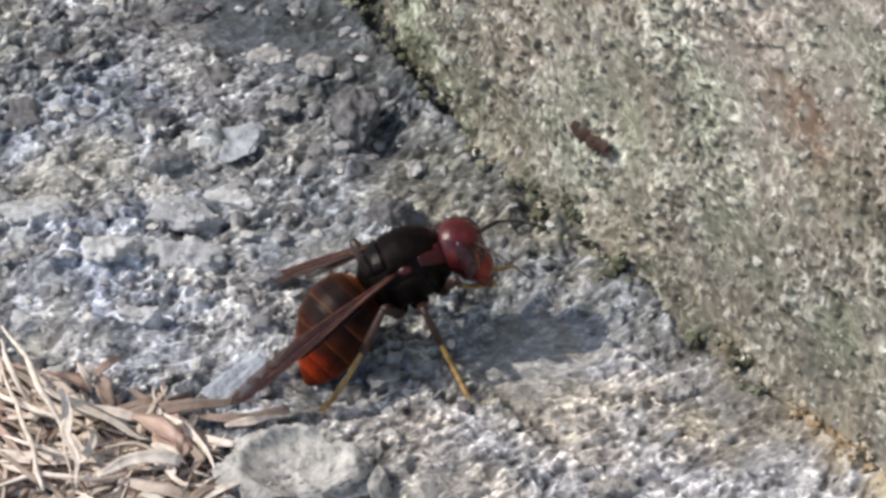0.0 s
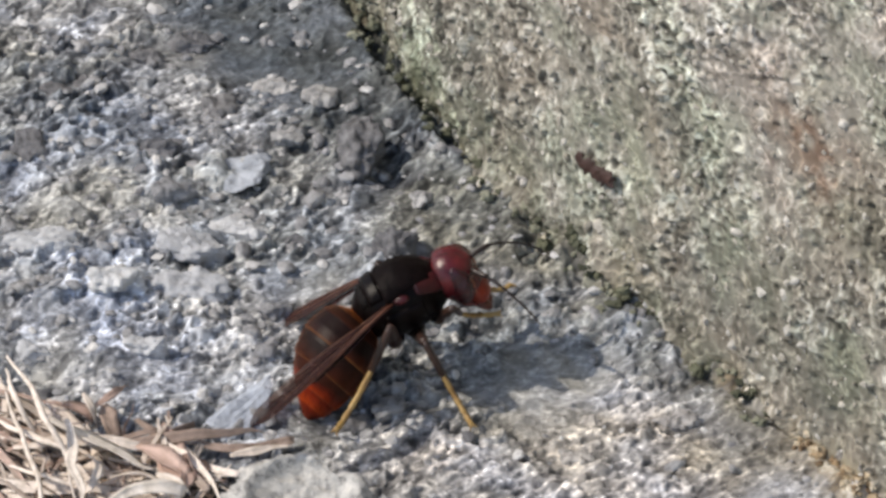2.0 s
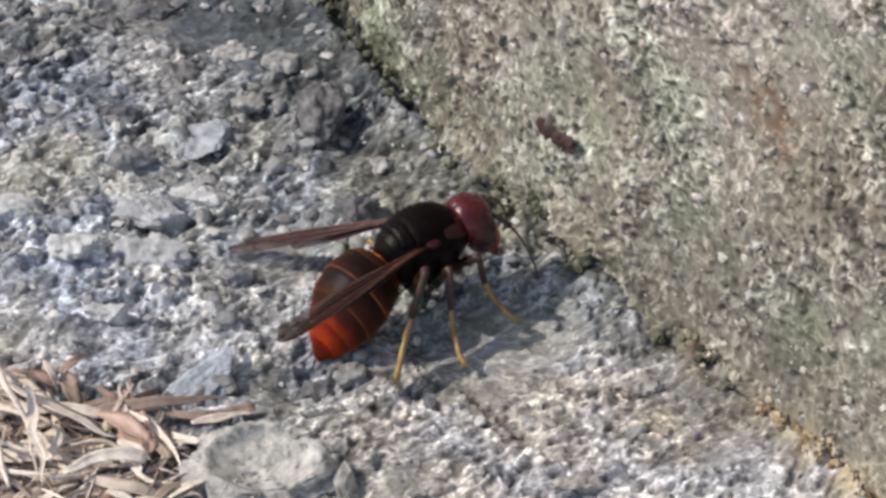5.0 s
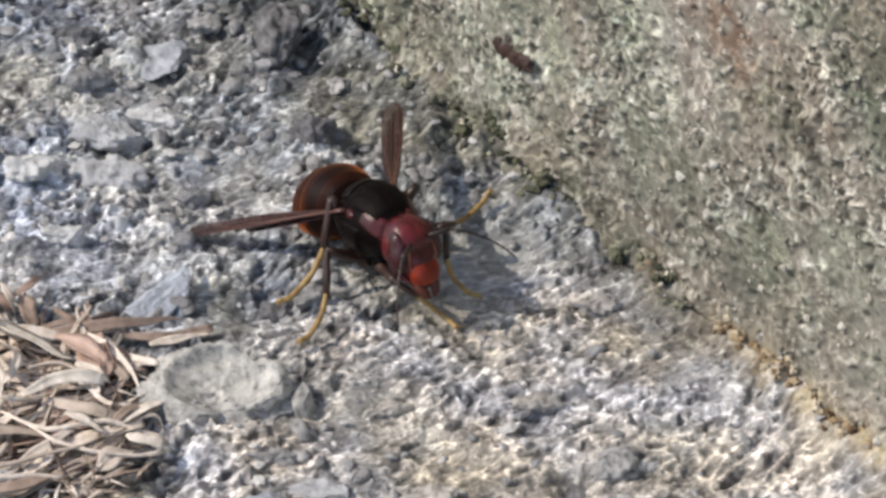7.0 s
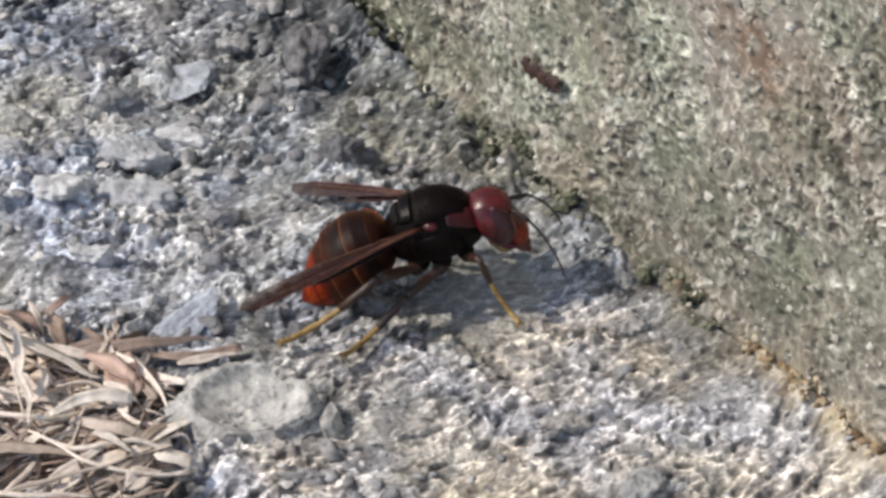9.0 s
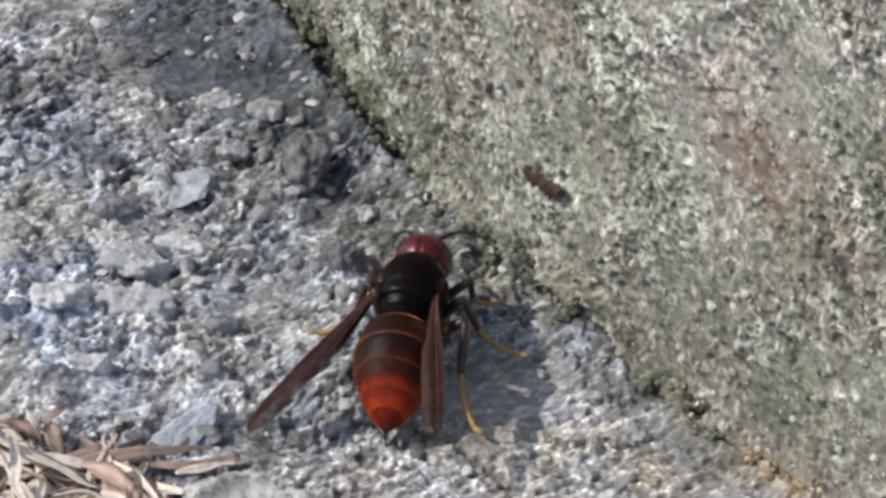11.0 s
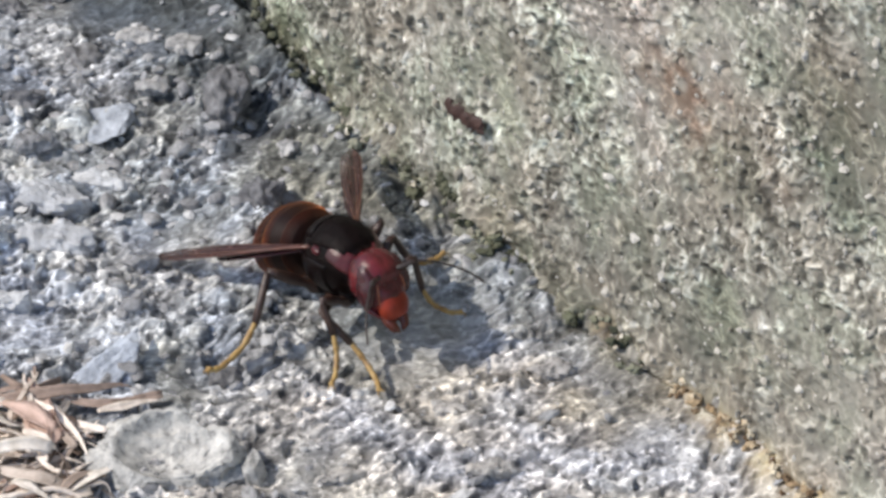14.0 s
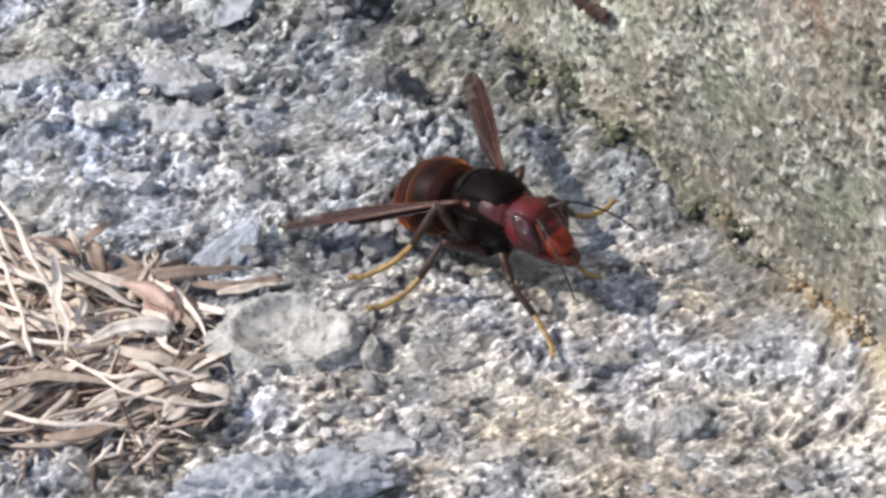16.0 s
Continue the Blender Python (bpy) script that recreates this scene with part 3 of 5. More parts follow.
def stone(name, x, y, wide, deep, high, material, flat, label, rough=1.0, turn=None, rim=0.0):
    """A broken stone: a ball cut by random planes and roughened, sunk into the ground by a third."""
    STONE_COUNT[0] += 1
    rnd = random.Random(STONE_COUNT[0] * 17 + 3)
    bm = bmesh.new()
    bmesh.ops.create_icosphere(bm, subdivisions=6 if wide > 9 else 5 if wide > 4 else 4, radius=1.0)
    cuts = []
    for _ in range(12):
        n = Vector((rnd.gauss(0, 1), rnd.gauss(0, 1), rnd.gauss(0, 0.6))).normalized()
        cuts.append((n, rnd.uniform(0.55, 0.92)))
    cuts.append((Vector((rnd.uniform(-0.15, 0.15), rnd.uniform(-0.15, 0.15), 1)).normalized(), 1 - 0.62 * flat))
    off = Vector((rnd.uniform(0, 99), rnd.uniform(0, 99), rnd.uniform(0, 99)))
    for v in bm.verts:
        p = v.co.copy()
        for n, d in cuts:
            over = p.dot(n) - d
            if over > 0:
                p -= n * over * 0.92
        p *= 1 + rough * (0.20 * noise.noise(p * 1.9 + off) + 0.11 * noise.noise(p * 4.7 + off) + 0.05 * noise.noise(p * 11 + off))
        q = Vector((p.x * wide * 0.55, p.y * deep * 0.55, p.z * high))
        if rim and p.z > 0.1:
            reach = math.hypot(p.x, p.y)
            q.z += rim * (math.exp(-((reach - 0.74) / 0.13) ** 2) * (0.35 + 0.65 * max(0, p.y + 0.4 * p.x)) - 0.5 * math.exp(-((p.x + 0.15) ** 2 + p.y ** 2) / 0.2))
        v.co = q + p.normalized() * rough * (0.34 * noise.noise(q * 0.75 + off) + 0.24 * noise.noise(q * 1.7 + off))
    ob = part(name, bm, material)
    ob.matrix_world = pose(x * MM, y * MM, (height_at(x, y) + 0.15 * high) * MM, *(turn or (rnd.uniform(-7, 7), rnd.uniform(-7, 7), rnd.uniform(-14, 14))))
    return tagged(ob, label, "stone")


stone("stone", -25.4, 4.9, 7.4, 4.4, 1.9, STONE_PALE, 0.75, "pale grey flat stone half buried in the gritty ground")
stone("stone", -21.4, 18.6, 7.6, 7.0, 0.7, STONE_DUSK, 0.6, "dull blue-grey stone half buried in the gritty ground", 0.6)
stone("pebble", -30.2, 22.2, 5.1, 2.0, 1.5, STONE_DARK, 0.3, "dark grey pebble half buried in the gritty ground")
stone("stone_chip", -19.9, -21.0, 11.0, 3.7, 2.4, STONE_FLAKE, 0.85, "blue-grey flat stone chip half buried in the gritty ground", 0.45, (18, -14, 46))
stone("stone", -13.8, -35.8, 13.4, 10.6, 1.7, STONE_SLAB, 0.85, "pale grey flat-topped stone half buried in the gritty ground", 1.0, (5, 4, 4), 2.0)
stone("pebble", -6.1, -36.2, 2.6, 4.4, 1.9, STONE_SLAB, 0.5, "narrow pale pebble half buried in the gritty ground", 0.35)
stone("stone", -9.0, 22.0, 5.0, 7.6, 3.4, STONE_DARK, 0.3, "dark grey upright lump of stone half buried in the gritty ground")
stone("stone", -40.4, 5.5, 8.4, 3.4, 2.2, STONE_PALE, 0.45, "pale stone half buried in the gritty ground")
stone("stone", -33.3, -2.2, 5.6, 3.6, 1.6, STONE_PALE, 0.45, "pale stone half buried in the gritty ground")
stone("stone", -25.8, -1.2, 7.4, 5.0, 1.7, STONE_PALE, 0.7, "pale stone half buried in the gritty ground")
stone("pebble", -40.5, -10.9, 3.5, 2.8, 1.0, STONE_PALE, 0.3, "pale pebble half buried in the gritty ground")
stone("stone", -27.2, 41.7, 5.6, 2.3, 1.5, STONE_DARK, 0.45, "dark grey stone half buried in the gritty ground")
stone("stone", -40.7, 32.3, 3.9, 2.9, 1.0, STONE_DARK, 0.45, "dark grey stone half buried in the gritty ground")
stone("pebble", -37.5, 33.4, 3.1, 5.3, 0.9, STONE_DARK, 0.3, "dark grey pebble half buried in the gritty ground")
stone("stone", -18.0, 34.3, 5.1, 2.5, 1.3, STONE_GREY, 0.45, "grey stone half buried in the gritty ground")
stone("stone", -20.9, 9.2, 6.4, 3.2, 1.6, STONE_PALE, 0.6, "pale stone half buried in the gritty ground")
stone("stone", -13.0, -56.5, 18.5, 7.4, 3.7, STONE_BLUE, 0.35, "blue-grey larger broken stone half buried in the gritty ground", 1.5)
stone("stone_chip", -4.1, -49.3, 6.7, 2.7, 1.1, STONE_PALE, 0.8, "pale flat stone chip half buried in the gritty ground")
stone("stone", 22.8, -45.9, 4.8, 4.4, 1.0, STONE_GREY, 0.45, "grey stone half buried in the gritty ground")
stone("stone", 5.5, -50.6, 5.6, 3.7, 1.0, STONE_SANDY, 0.45, "sandy grey stone half buried in the gritty ground")
stone("pebble", -8.8, -20.4, 3.9, 3.1, 1.2, STONE_DARK, 0.3, "dark grey pebble half buried in the gritty ground")
stone("pebble", -5.9, -19.4, 3.1, 3.4, 0.9, STONE_GREY, 0.3, "grey pebble half buried in the gritty ground")
stone("pebble", 22.3, -22.1, 4.5, 2.4, 0.8, STONE_SANDY, 0.3, "sandy grey pebble half buried in the gritty ground")
stone("pebble", 19.0, -47.9, 2.7, 3.6, 0.8, STONE_DARK, 0.3, "dark grey pebble half buried in the gritty ground")
stone("pebble", -2.8, 14.3, 2.5, 2.7, 0.7, STONE_GREY, 0.3, "grey pebble half buried in the gritty ground")
stone("pebble", -4.6, 4.8, 5.4, 4.2, 2.6, STONE_DARK, 0.3, "dark grey lump half buried in the gritty ground", 1.3)
stone("pebble", -15.0, 7.7, 2.8, 1.7, 0.8, STONE_DARK, 0.3, "dark grey pebble half buried in the gritty ground")
stone("pebble", 12.1, -27.6, 3.9, 2.2, 0.8, STONE_SANDY, 0.3, "sandy grey pebble half buried in the gritty ground")
stone("pebble", 1.9, -37.3, 4.5, 1.9, 0.8, STONE_SANDY, 0.3, "sandy grey pebble half buried in the gritty ground")
stone("pebble", 8.2, -41.0, 3.9, 2.6, 0.8, STONE_SANDY, 0.3, "sandy grey pebble half buried in the gritty ground")
stone("pebble", -39.4, -18.6, 3.4, 2.4, 1.0, STONE_DARK, 0.3, "dark grey pebble half buried in the gritty ground")
stone("pebble", -29.4, -11.4, 4.5, 1.9, 1.3, STONE_PALE, 0.3, "pale pebble half buried in the gritty ground")
stone("stone", -41.6, -2.3, 4.5, 2.2, 1.2, STONE_GREY, 0.45, "grey stone half buried in the gritty ground")
stone("stone", -13.2, 31.5, 3.4, 4.4, 0.9, STONE_GREY, 0.45, "grey stone half buried in the gritty ground")
stone("stone", -23.8, 30.5, 3.9, 4.3, 1.0, STONE_DARK, 0.45, "dark grey stone half buried in the gritty ground")
stone("stone", -27.8, 13.8, 5.6, 2.2, 1.5, STONE_GREY, 0.45, "grey stone half buried in the gritty ground")
stone("pebble", -17.5, -4.2, 4.5, 1.9, 1.3, STONE_GREY, 0.3, "grey pebble half buried in the gritty ground")
stone("pebble", 16.2, -37.3, 5.1, 2.0, 1.0, STONE_SANDY, 0.3, "sandy grey pebble half buried in the gritty ground")
stone("pebble", -8.6, -44.6, 4.5, 1.9, 1.3, STONE_GREY, 0.3, "grey pebble half buried in the gritty ground")
stone("pebble", 13.9, -21.4, 2.2, 1.9, 0.5, STONE_SANDY, 0.3, "sandy grey pebble half buried in the gritty ground")
stone("stone", -31.8, 39.0, 3.9, 2.9, 1.0, STONE_DARK, 0.45, "dark grey stone half buried in the gritty ground")
stone("stone", -43.2, 22.1, 3.4, 6.3, 0.9, STONE_DARK, 0.45, "dark grey stone half buried in the gritty ground")
stone("stone", -16.6, 24.6, 3.4, 3.5, 0.9, STONE_GREY, 0.45, "grey stone half buried in the gritty ground")

# ---- dry grass ----
BLADE_COUNT = [0]


def curve_points(points, count):
    """A smooth line through the points."""
    pts = [Vector(p) for p in points]
    ext = [pts[0] * 2 - pts[1], *pts, pts[-1] * 2 - pts[-2]]
    out = []
    for k in range(count):
        s = k / (count - 1) * (len(pts) - 1)
        i = min(int(s), len(pts) - 2)
        f = s - i
        a, b, c, d = ext[i:i + 4]
        out.append(0.5 * (2 * b + (c - a) * f + (2 * a - 5 * b + 4 * c - d) * f * f + (3 * b - a - 3 * c + d) * f ** 3))
    return out


def ribbon(bm, pts, halves, fold, turn, twist):
    """A strip with a crease along its middle, thin but closed; it turns by twist from end to end."""
    rings, side = [], None
    for i, p in enumerate(pts):
        way = (pts[min(i + 1, len(pts) - 1)] - pts[max(i - 1, 0)]).normalized()
        flat = way.cross(Vector((0, 0, 1)))
        if flat.length > 0.05:
            side = flat.normalized()
        side = (side - way * side.dot(way)).normalized()
        side_now = Matrix.Rotation(turn + twist * i / (len(pts) - 1), 3, way) @ side
        over, w = side_now.cross(way), halves[i]
        if over.z < 0 and abs(turn) < 1.2:
            over = -over
        ring = [(-1.0, fold), (-0.45, fold * 0.3), (0.0, 0.0), (0.5, fold * 0.35), (1.0, fold)]
        top = [p + side_now * w * a + over * w * b for a, b in ring]
        low = [p + side_now * w * a * 0.94 + over * (w * b - 0.07 - 0.05 * w) for a, b in reversed(ring)]
        rings.append(top + low)
    return rings_mesh(bm, rings)


def blade_mesh(bm, kind, wide, points, rnd, count=14):
    pts = curve_points(points, count)
    wob = rnd.uniform(0, 50)
    pts = [p + Vector((noise.noise(p * 0.35 + Vector((wob, 0, 0))), noise.noise(p * 0.35 + Vector((0, wob, 0))), 0.8 * noise.noise(p * 0.3 + Vector((0, 0, wob))))) * 0.4 for p in pts]
    blunt = rnd.random() < 0.35
    halves = []
    for k in range(count):
        s = k / (count - 1)
        body = min(1.0, 0.35 + 2.2 * s, (0.8 if blunt else 0.08) + 1.7 * (1 - s))
        halves.append(wide * 0.5 * body * (1 + 0.22 * noise.noise(Vector((s * 5, wob, 3)))))
    if kind == "straw":
        tube(bm, pts, [h * 0.8 for h in halves], 6, 0.75)
    else:
        ribbon(bm, pts, halves, rnd.uniform(0.1, 0.6), rnd.gauss(0, 0.35), rnd.gauss(0, 0.7))


def blade(kind, wide, points):
    BLADE_COUNT[0] += 1
    rnd = random.Random(BLADE_COUNT[0] * 31 + 5)
    base = Vector(points[0])
    bm = bmesh.new()
    blade_mesh(bm, kind, wide, [Vector(p) - base for p in points], rnd)
    name = {"straw": "dry_straw", "leaf": "dry_grass", "pale": "dry_grass", "brown": "dead_leaf", "pink": "dead_leaf"}[kind]
    label = {"straw": "dry straw-coloured grass stem lying in the litter", "leaf": "broad bleached dry grass blade lying in the litter", "pale": "pale flat dry grass blade on top of the litter", "brown": "curled brown dead leaf among the dry grass", "pink": "pinkish-tan scrap of dead leaf among the dry grass"}[kind]
    ob = part(name, bm, {"brown": BROWN_MAT, "pink": PINK_MAT, "pale": PALE_MAT}.get(kind, STRAW_MAT))
    ob.location = base * MM
    return tagged(ob, label, "leaf" if kind in ("brown", "pink") else "dry grass", group="dry grass litter")


blade("straw", 0.8, [(-42.3, -20.0, 6.0), (-39.7, -25.6, 7.0), (-37.5, -31.2, 7.0), (-35.8, -33.7, 5.0), (-35.0, -36.7, 3.0), (-34.5, -39.8, 1.0)])
blade("straw", 0.8, [(-42.3, -20.9, 5.0), (-40.9, -26.5, 6.0), (-39.4, -28.3, 4.0), (-38.7, -27.5, 2.0)])
blade("straw", 1.0, [(-43.2, -24.9, 2.0), (-39.7, -28.5, 3.0), (-36.1, -30.4, 3.0), (-35.1, -30.9, 2.0)])
blade("straw", 0.7, [(-41.7, -31.7, 2.0), (-38.3, -34.6, 3.0), (-34.5, -35.5, 3.0), (-29.4, -32.1, 2.0)])
blade("straw", 0.8, [(-41.7, -39.2, 2.0), (-37.5, -38.4, 3.0), (-33.2, -39.6, 3.0), (-28.2, -36.2, 1.0)])
blade("straw", 1.0, [(-41.2, -36.7, 4.0), (-38.5, -38.8, 3.0), (-35.8, -40.8, 2.0), (-33.1, -43.7, 1.0)])
blade("straw", 0.8, [(-34.3, -40.0, 2.0), (-29.3, -43.7, 3.0), (-23.7, -42.3, 2.5), (-18.5, -43.3, 1.0)])
blade("straw", 0.9, [(-41.5, -50.1, 1.0), (-36.1, -52.4, 2.0), (-30.6, -50.5, 2.0), (-25.1, -47.3, 2.0), (-20.5, -45.1, 1.5)])
blade("straw", 0.6, [(-33.1, -42.0, 3.0), (-28.2, -45.7, 3.0), (-23.5, -46.5, 2.0), (-18.9, -44.9, 1.0)])
blade("leaf", 1.8, [(-40.6, -46.1, 3.0), (-36.1, -43.7, 3.0), (-31.4, -44.1, 3.0), (-26.7, -44.9, 2.0)])
blade("straw", 0.7, [(-37.3, -50.5, 2.0), (-32.7, -48.5, 3.0), (-27.1, -46.5, 3.0), (-22.1, -42.5, 2.0)])
blade("straw", 0.8, [(-40.6, -47.3, 2.0), (-34.1, -50.5, 3.0), (-27.6, -49.3, 2.0)])
blade("straw", 0.8, [(-28.3, -34.2, 2.0), (-23.8, -38.8, 2.0), (-20.2, -38.4, 1.0)])
blade("straw", 0.6, [(-42.2, -23.1, 4.0), (-40.1, -30.0, 4.0), (-38.1, -36.7, 4.0), (-37.0, -41.2, 3.0)])
blade("leaf", 1.5, [(-30.2, -38.4, 2.0), (-25.3, -41.2, 3.0), (-20.9, -41.7, 1.0)])
blade("straw", 0.5, [(-24.2, -42.5, 2.0), (-20.1, -40.8, 2.0), (-18.8, -41.3, 1.0)])
blade("pale", 2.6, [(-37.9, -26.3, 3.5), (-34.4, -29.4, 3.9), (-30.1, -32.4, 3.5), (-27.1, -33.8, 3.1)])
blade("pale", 1.2, [(-27.3, -34.1, 2.9), (-25.3, -35.7, 2.5), (-24.0, -36.0, 1.7)])
blade("brown", 1.2, [(-31.5, -27.9, 1.6), (-27.6, -27.7, 2.0), (-23.5, -27.5, 2.2), (-19.7, -26.5, 2.0), (-17.5, -26.0, 1.2)])
blade("brown", 0.9, [(-25.7, -27.3, 1.2), (-21.3, -28.2, 1.2), (-18.0, -27.5, 1.0), (-14.7, -26.6, 0.8)])
blade("leaf", 0.9, [(-20.4, -29.8, 1.4), (-17.9, -28.6, 1.2), (-14.7, -27.3, 0.8)])
blade("pink", 2.6, [(-26.9, -31.0, 2.2), (-25.4, -33.6, 2.2), (-24.0, -34.6, 1.8)])
blade("pink", 2.4, [(-24.5, -29.9, 2.0), (-23.6, -32.5, 2.0), (-22.7, -34.1, 1.4)])
blade("pink", 1.6, [(-28.1, -29.2, 2.2), (-26.1, -29.9, 2.2), (-24.4, -32.0, 2.0)])
blade("pale", 1.2, [(-36.1, -28.0, 4.5), (-35.1, -32.1, 5.0), (-35.1, -35.1, 5.0), (-34.0, -38.0, 4.5), (-33.8, -41.4, 3.5)])
blade("leaf", 1.0, [(-33.7, -31.4, 3.2), (-32.7, -34.0, 3.6), (-33.2, -36.1, 3.2), (-34.3, -36.9, 2.4)])
blade("leaf", 0.9, [(-30.1, -49.0, 2.0), (-28.6, -46.6, 2.4), (-27.4, -44.0, 2.0)])
blade("leaf", 1.0, [(-32.7, -49.0, 2.4), (-30.2, -46.6, 2.8), (-27.6, -44.1, 2.8), (-26.1, -42.1, 2.2)])
blade("pale", 1.3, [(-23.7, -42.7, 2.1), (-20.8, -40.4, 2.3), (-18.5, -37.3, 1.5)])
blade("leaf", 0.9, [(-23.9, -42.8, 2.4), (-22.9, -41.3, 2.6), (-21.4, -39.8, 2.4), (-20.1, -38.7, 1.6)])
blade("pale", 1.6, [(-27.7, -42.3, 3.5), (-26.3, -43.3, 3.5), (-24.4, -44.3, 2.9)])
blade("pale", 1.4, [(-22.0, -43.7, 2.3), (-20.7, -44.4, 2.3), (-18.8, -44.3, 1.5)])
blade("leaf", 1.2, [(-26.7, -47.7, 1.6), (-24.4, -45.7, 2.0), (-22.3, -42.9, 1.8), (-20.5, -40.9, 1.2)])
blade("brown", 1.3, [(-35.3, -51.5, 2.4), (-32.1, -51.5, 2.6), (-29.2, -50.0, 2.2), (-27.0, -47.4, 1.2)])
blade("leaf", 2.2, [(-24.8, -47.9, 1.4), (-23.3, -46.7, 1.8), (-21.5, -45.1, 1.4)])
blade("pale", 1.3, [(-31.9, -39.3, 3.5), (-29.3, -37.6, 3.5), (-26.6, -36.7, 3.3), (-24.5, -36.4, 2.5)])
blade("leaf", 1.1, [(-31.6, -35.0, 3.0), (-28.9, -34.6, 3.0), (-27.0, -35.2, 2.8), (-24.8, -35.9, 2.0)])
blade("pink", 2.2, [(-38.4, -21.4, 1.2), (-36.6, -22.6, 1.8), (-35.0, -23.4, 1.8), (-33.8, -23.8, 1.0)])
blade("leaf", 1.0, [(-34.8, -21.8, 2.8), (-34.1, -23.7, 2.4), (-33.5, -24.7, 1.0)])
blade("brown", 1.7, [(-33.0, -21.8, 1.4), (-32.4, -24.5, 1.4), (-31.8, -26.0, 0.6)])
blade("pink", 0.8, [(-33.7, -22.8, 1.6), (-31.9, -20.8, 2.0), (-30.6, -18.2, 1.0)])
blade("pink", 2.4, [(-29.5, -29.6, 2.4), (-27.2, -31.4, 2.7), (-25.2, -32.6, 2.3), (-23.7, -33.6, 1.5)])


def in_litter(x, y):
    """Whether a spot lies in the heap of dry grass."""
    edge = -20.5 - 0.018 * (y + 38) ** 2 + 1.6 * math.sin(y * 0.9)
    return -60 < x < edge and -54 < y < -27.5 + max(0, -33 - x) * 0.9


def litter_line(rnd, low, high):
    """The line of a blade somewhere in the heap, at a height between low and high."""
    while True:
        x, y = rnd.uniform(-58, -15), rnd.uniform(-55, -20)
        if in_litter(x, y):
            break
    a = rnd.gauss(-0.5, 0.7) if y > -37 + 0.25 * (x + 35) else rnd.gauss(0.7, 0.8)
    n = rnd.uniform(3.5, 16)
    if not in_litter(x + 0.36 * n * abs(math.cos(a)), y - 0.3 * n * abs(math.sin(a))):
        n *= 0.42
    lift = rnd.uniform(low, high)
    bend = rnd.gauss(0, 0.22)
    pts = []
    for k in range(4):
        s = (k / 3 - 0.5) * n
        px, py = x + s * math.cos(a) - bend * s * s * 0.1 * math.sin(a), y + s * math.sin(a) + bend * s * s * 0.1 * math.cos(a)
        pts.append((px, py, max(0.1, lift + rnd.uniform(-0.35, 0.35) + 0.1)))
    return n, pts


def build_litter(count=420, top=230):
    """The depth of the heap is one tangle; the blades on top of it can be told apart."""
    rnd = random.Random(77)
    bm, dark = bmesh.new(), bmesh.new()
    for _ in range(count):
        n, pts = litter_line(rnd, 0.2, 1.5)
        brown = rnd.random() < 0.3
        blade_mesh(dark if brown else bm, rnd.choice(["straw", "leaf", "leaf", "leaf"]), min(0.14 * n, 0.35 + 1.2 * rnd.random() ** 2.0), pts, rnd, 9)
    tagged(part("dry_grass_litter", bm, STRAW_MAT), "tangled heap of bleached dry grass on the ground", "dry grass", kind="stuff")
    tagged(part("dead_leaf_litter", dark, BROWN_MAT), "brown scraps of dead leaf in the dry grass", "dead leaves", kind="stuff")
    for _ in range(top):
        n, pts = litter_line(rnd, 0.9, 2.3)
        kind = rnd.choice(["straw", "leaf", "leaf", "leaf", "leaf", "brown", "pink"])
        blade(kind, 0.35 + 0.3 * rnd.random() if kind == "straw" else min(0.13 * n, 0.4 + 1.5 * rnd.random() ** 2.0), pts)


build_litter()

# ---- loose grit ----


def grains_mesh(name, places, material, seed, label, category):
    """Angular grains, each at a place with a size and a way up, joined."""
    rnd = np.random.RandomState(seed)
    g = (1 + 5 ** 0.5) / 2
    ico = np.array([(-1, g, 0), (1, g, 0), (-1, -g, 0), (1, -g, 0), (0, -1, g), (0, 1, g), (0, -1, -g), (0, 1, -g), (g, 0, -1), (g, 0, 1), (-g, 0, -1), (-g, 0, 1)]) / 1.9
    tri = [0, 11, 5, 0, 5, 1, 0, 1, 7, 0, 7, 10, 0, 10, 11, 1, 5, 9, 5, 11, 4, 11, 10, 2, 10, 7, 6, 7, 1, 8]
    tri = np.array(tri + [3, 9, 4, 3, 4, 2, 3, 2, 6, 3, 6, 8, 3, 8, 9, 4, 9, 5, 2, 4, 11, 6, 2, 10, 8, 6, 7, 9, 8, 1]).reshape(-1, 3)
    co, faces = [], []
    for k, (x, y, z, size, squash) in enumerate(places):
        p = ico * rnd.uniform(0.65, 1.3, (12, 1))
        q, _ = np.linalg.qr(rnd.normal(size=(3, 3)))
        p = (p * rnd.uniform(0.4, 1.4, 3)) @ q
        p = p * (1, 1, squash) * size * 0.5 + (x, y, z)
        co.append(p)
        faces.append(tri + 12 * k)
    me = bpy.data.meshes.new(name)
    me.from_pydata((np.concatenate(co) * MM).tolist(), [], np.concatenate(faces).tolist())
    me.materials.append(material)
    return tagged(new(name, me), label, category, kind="stuff")


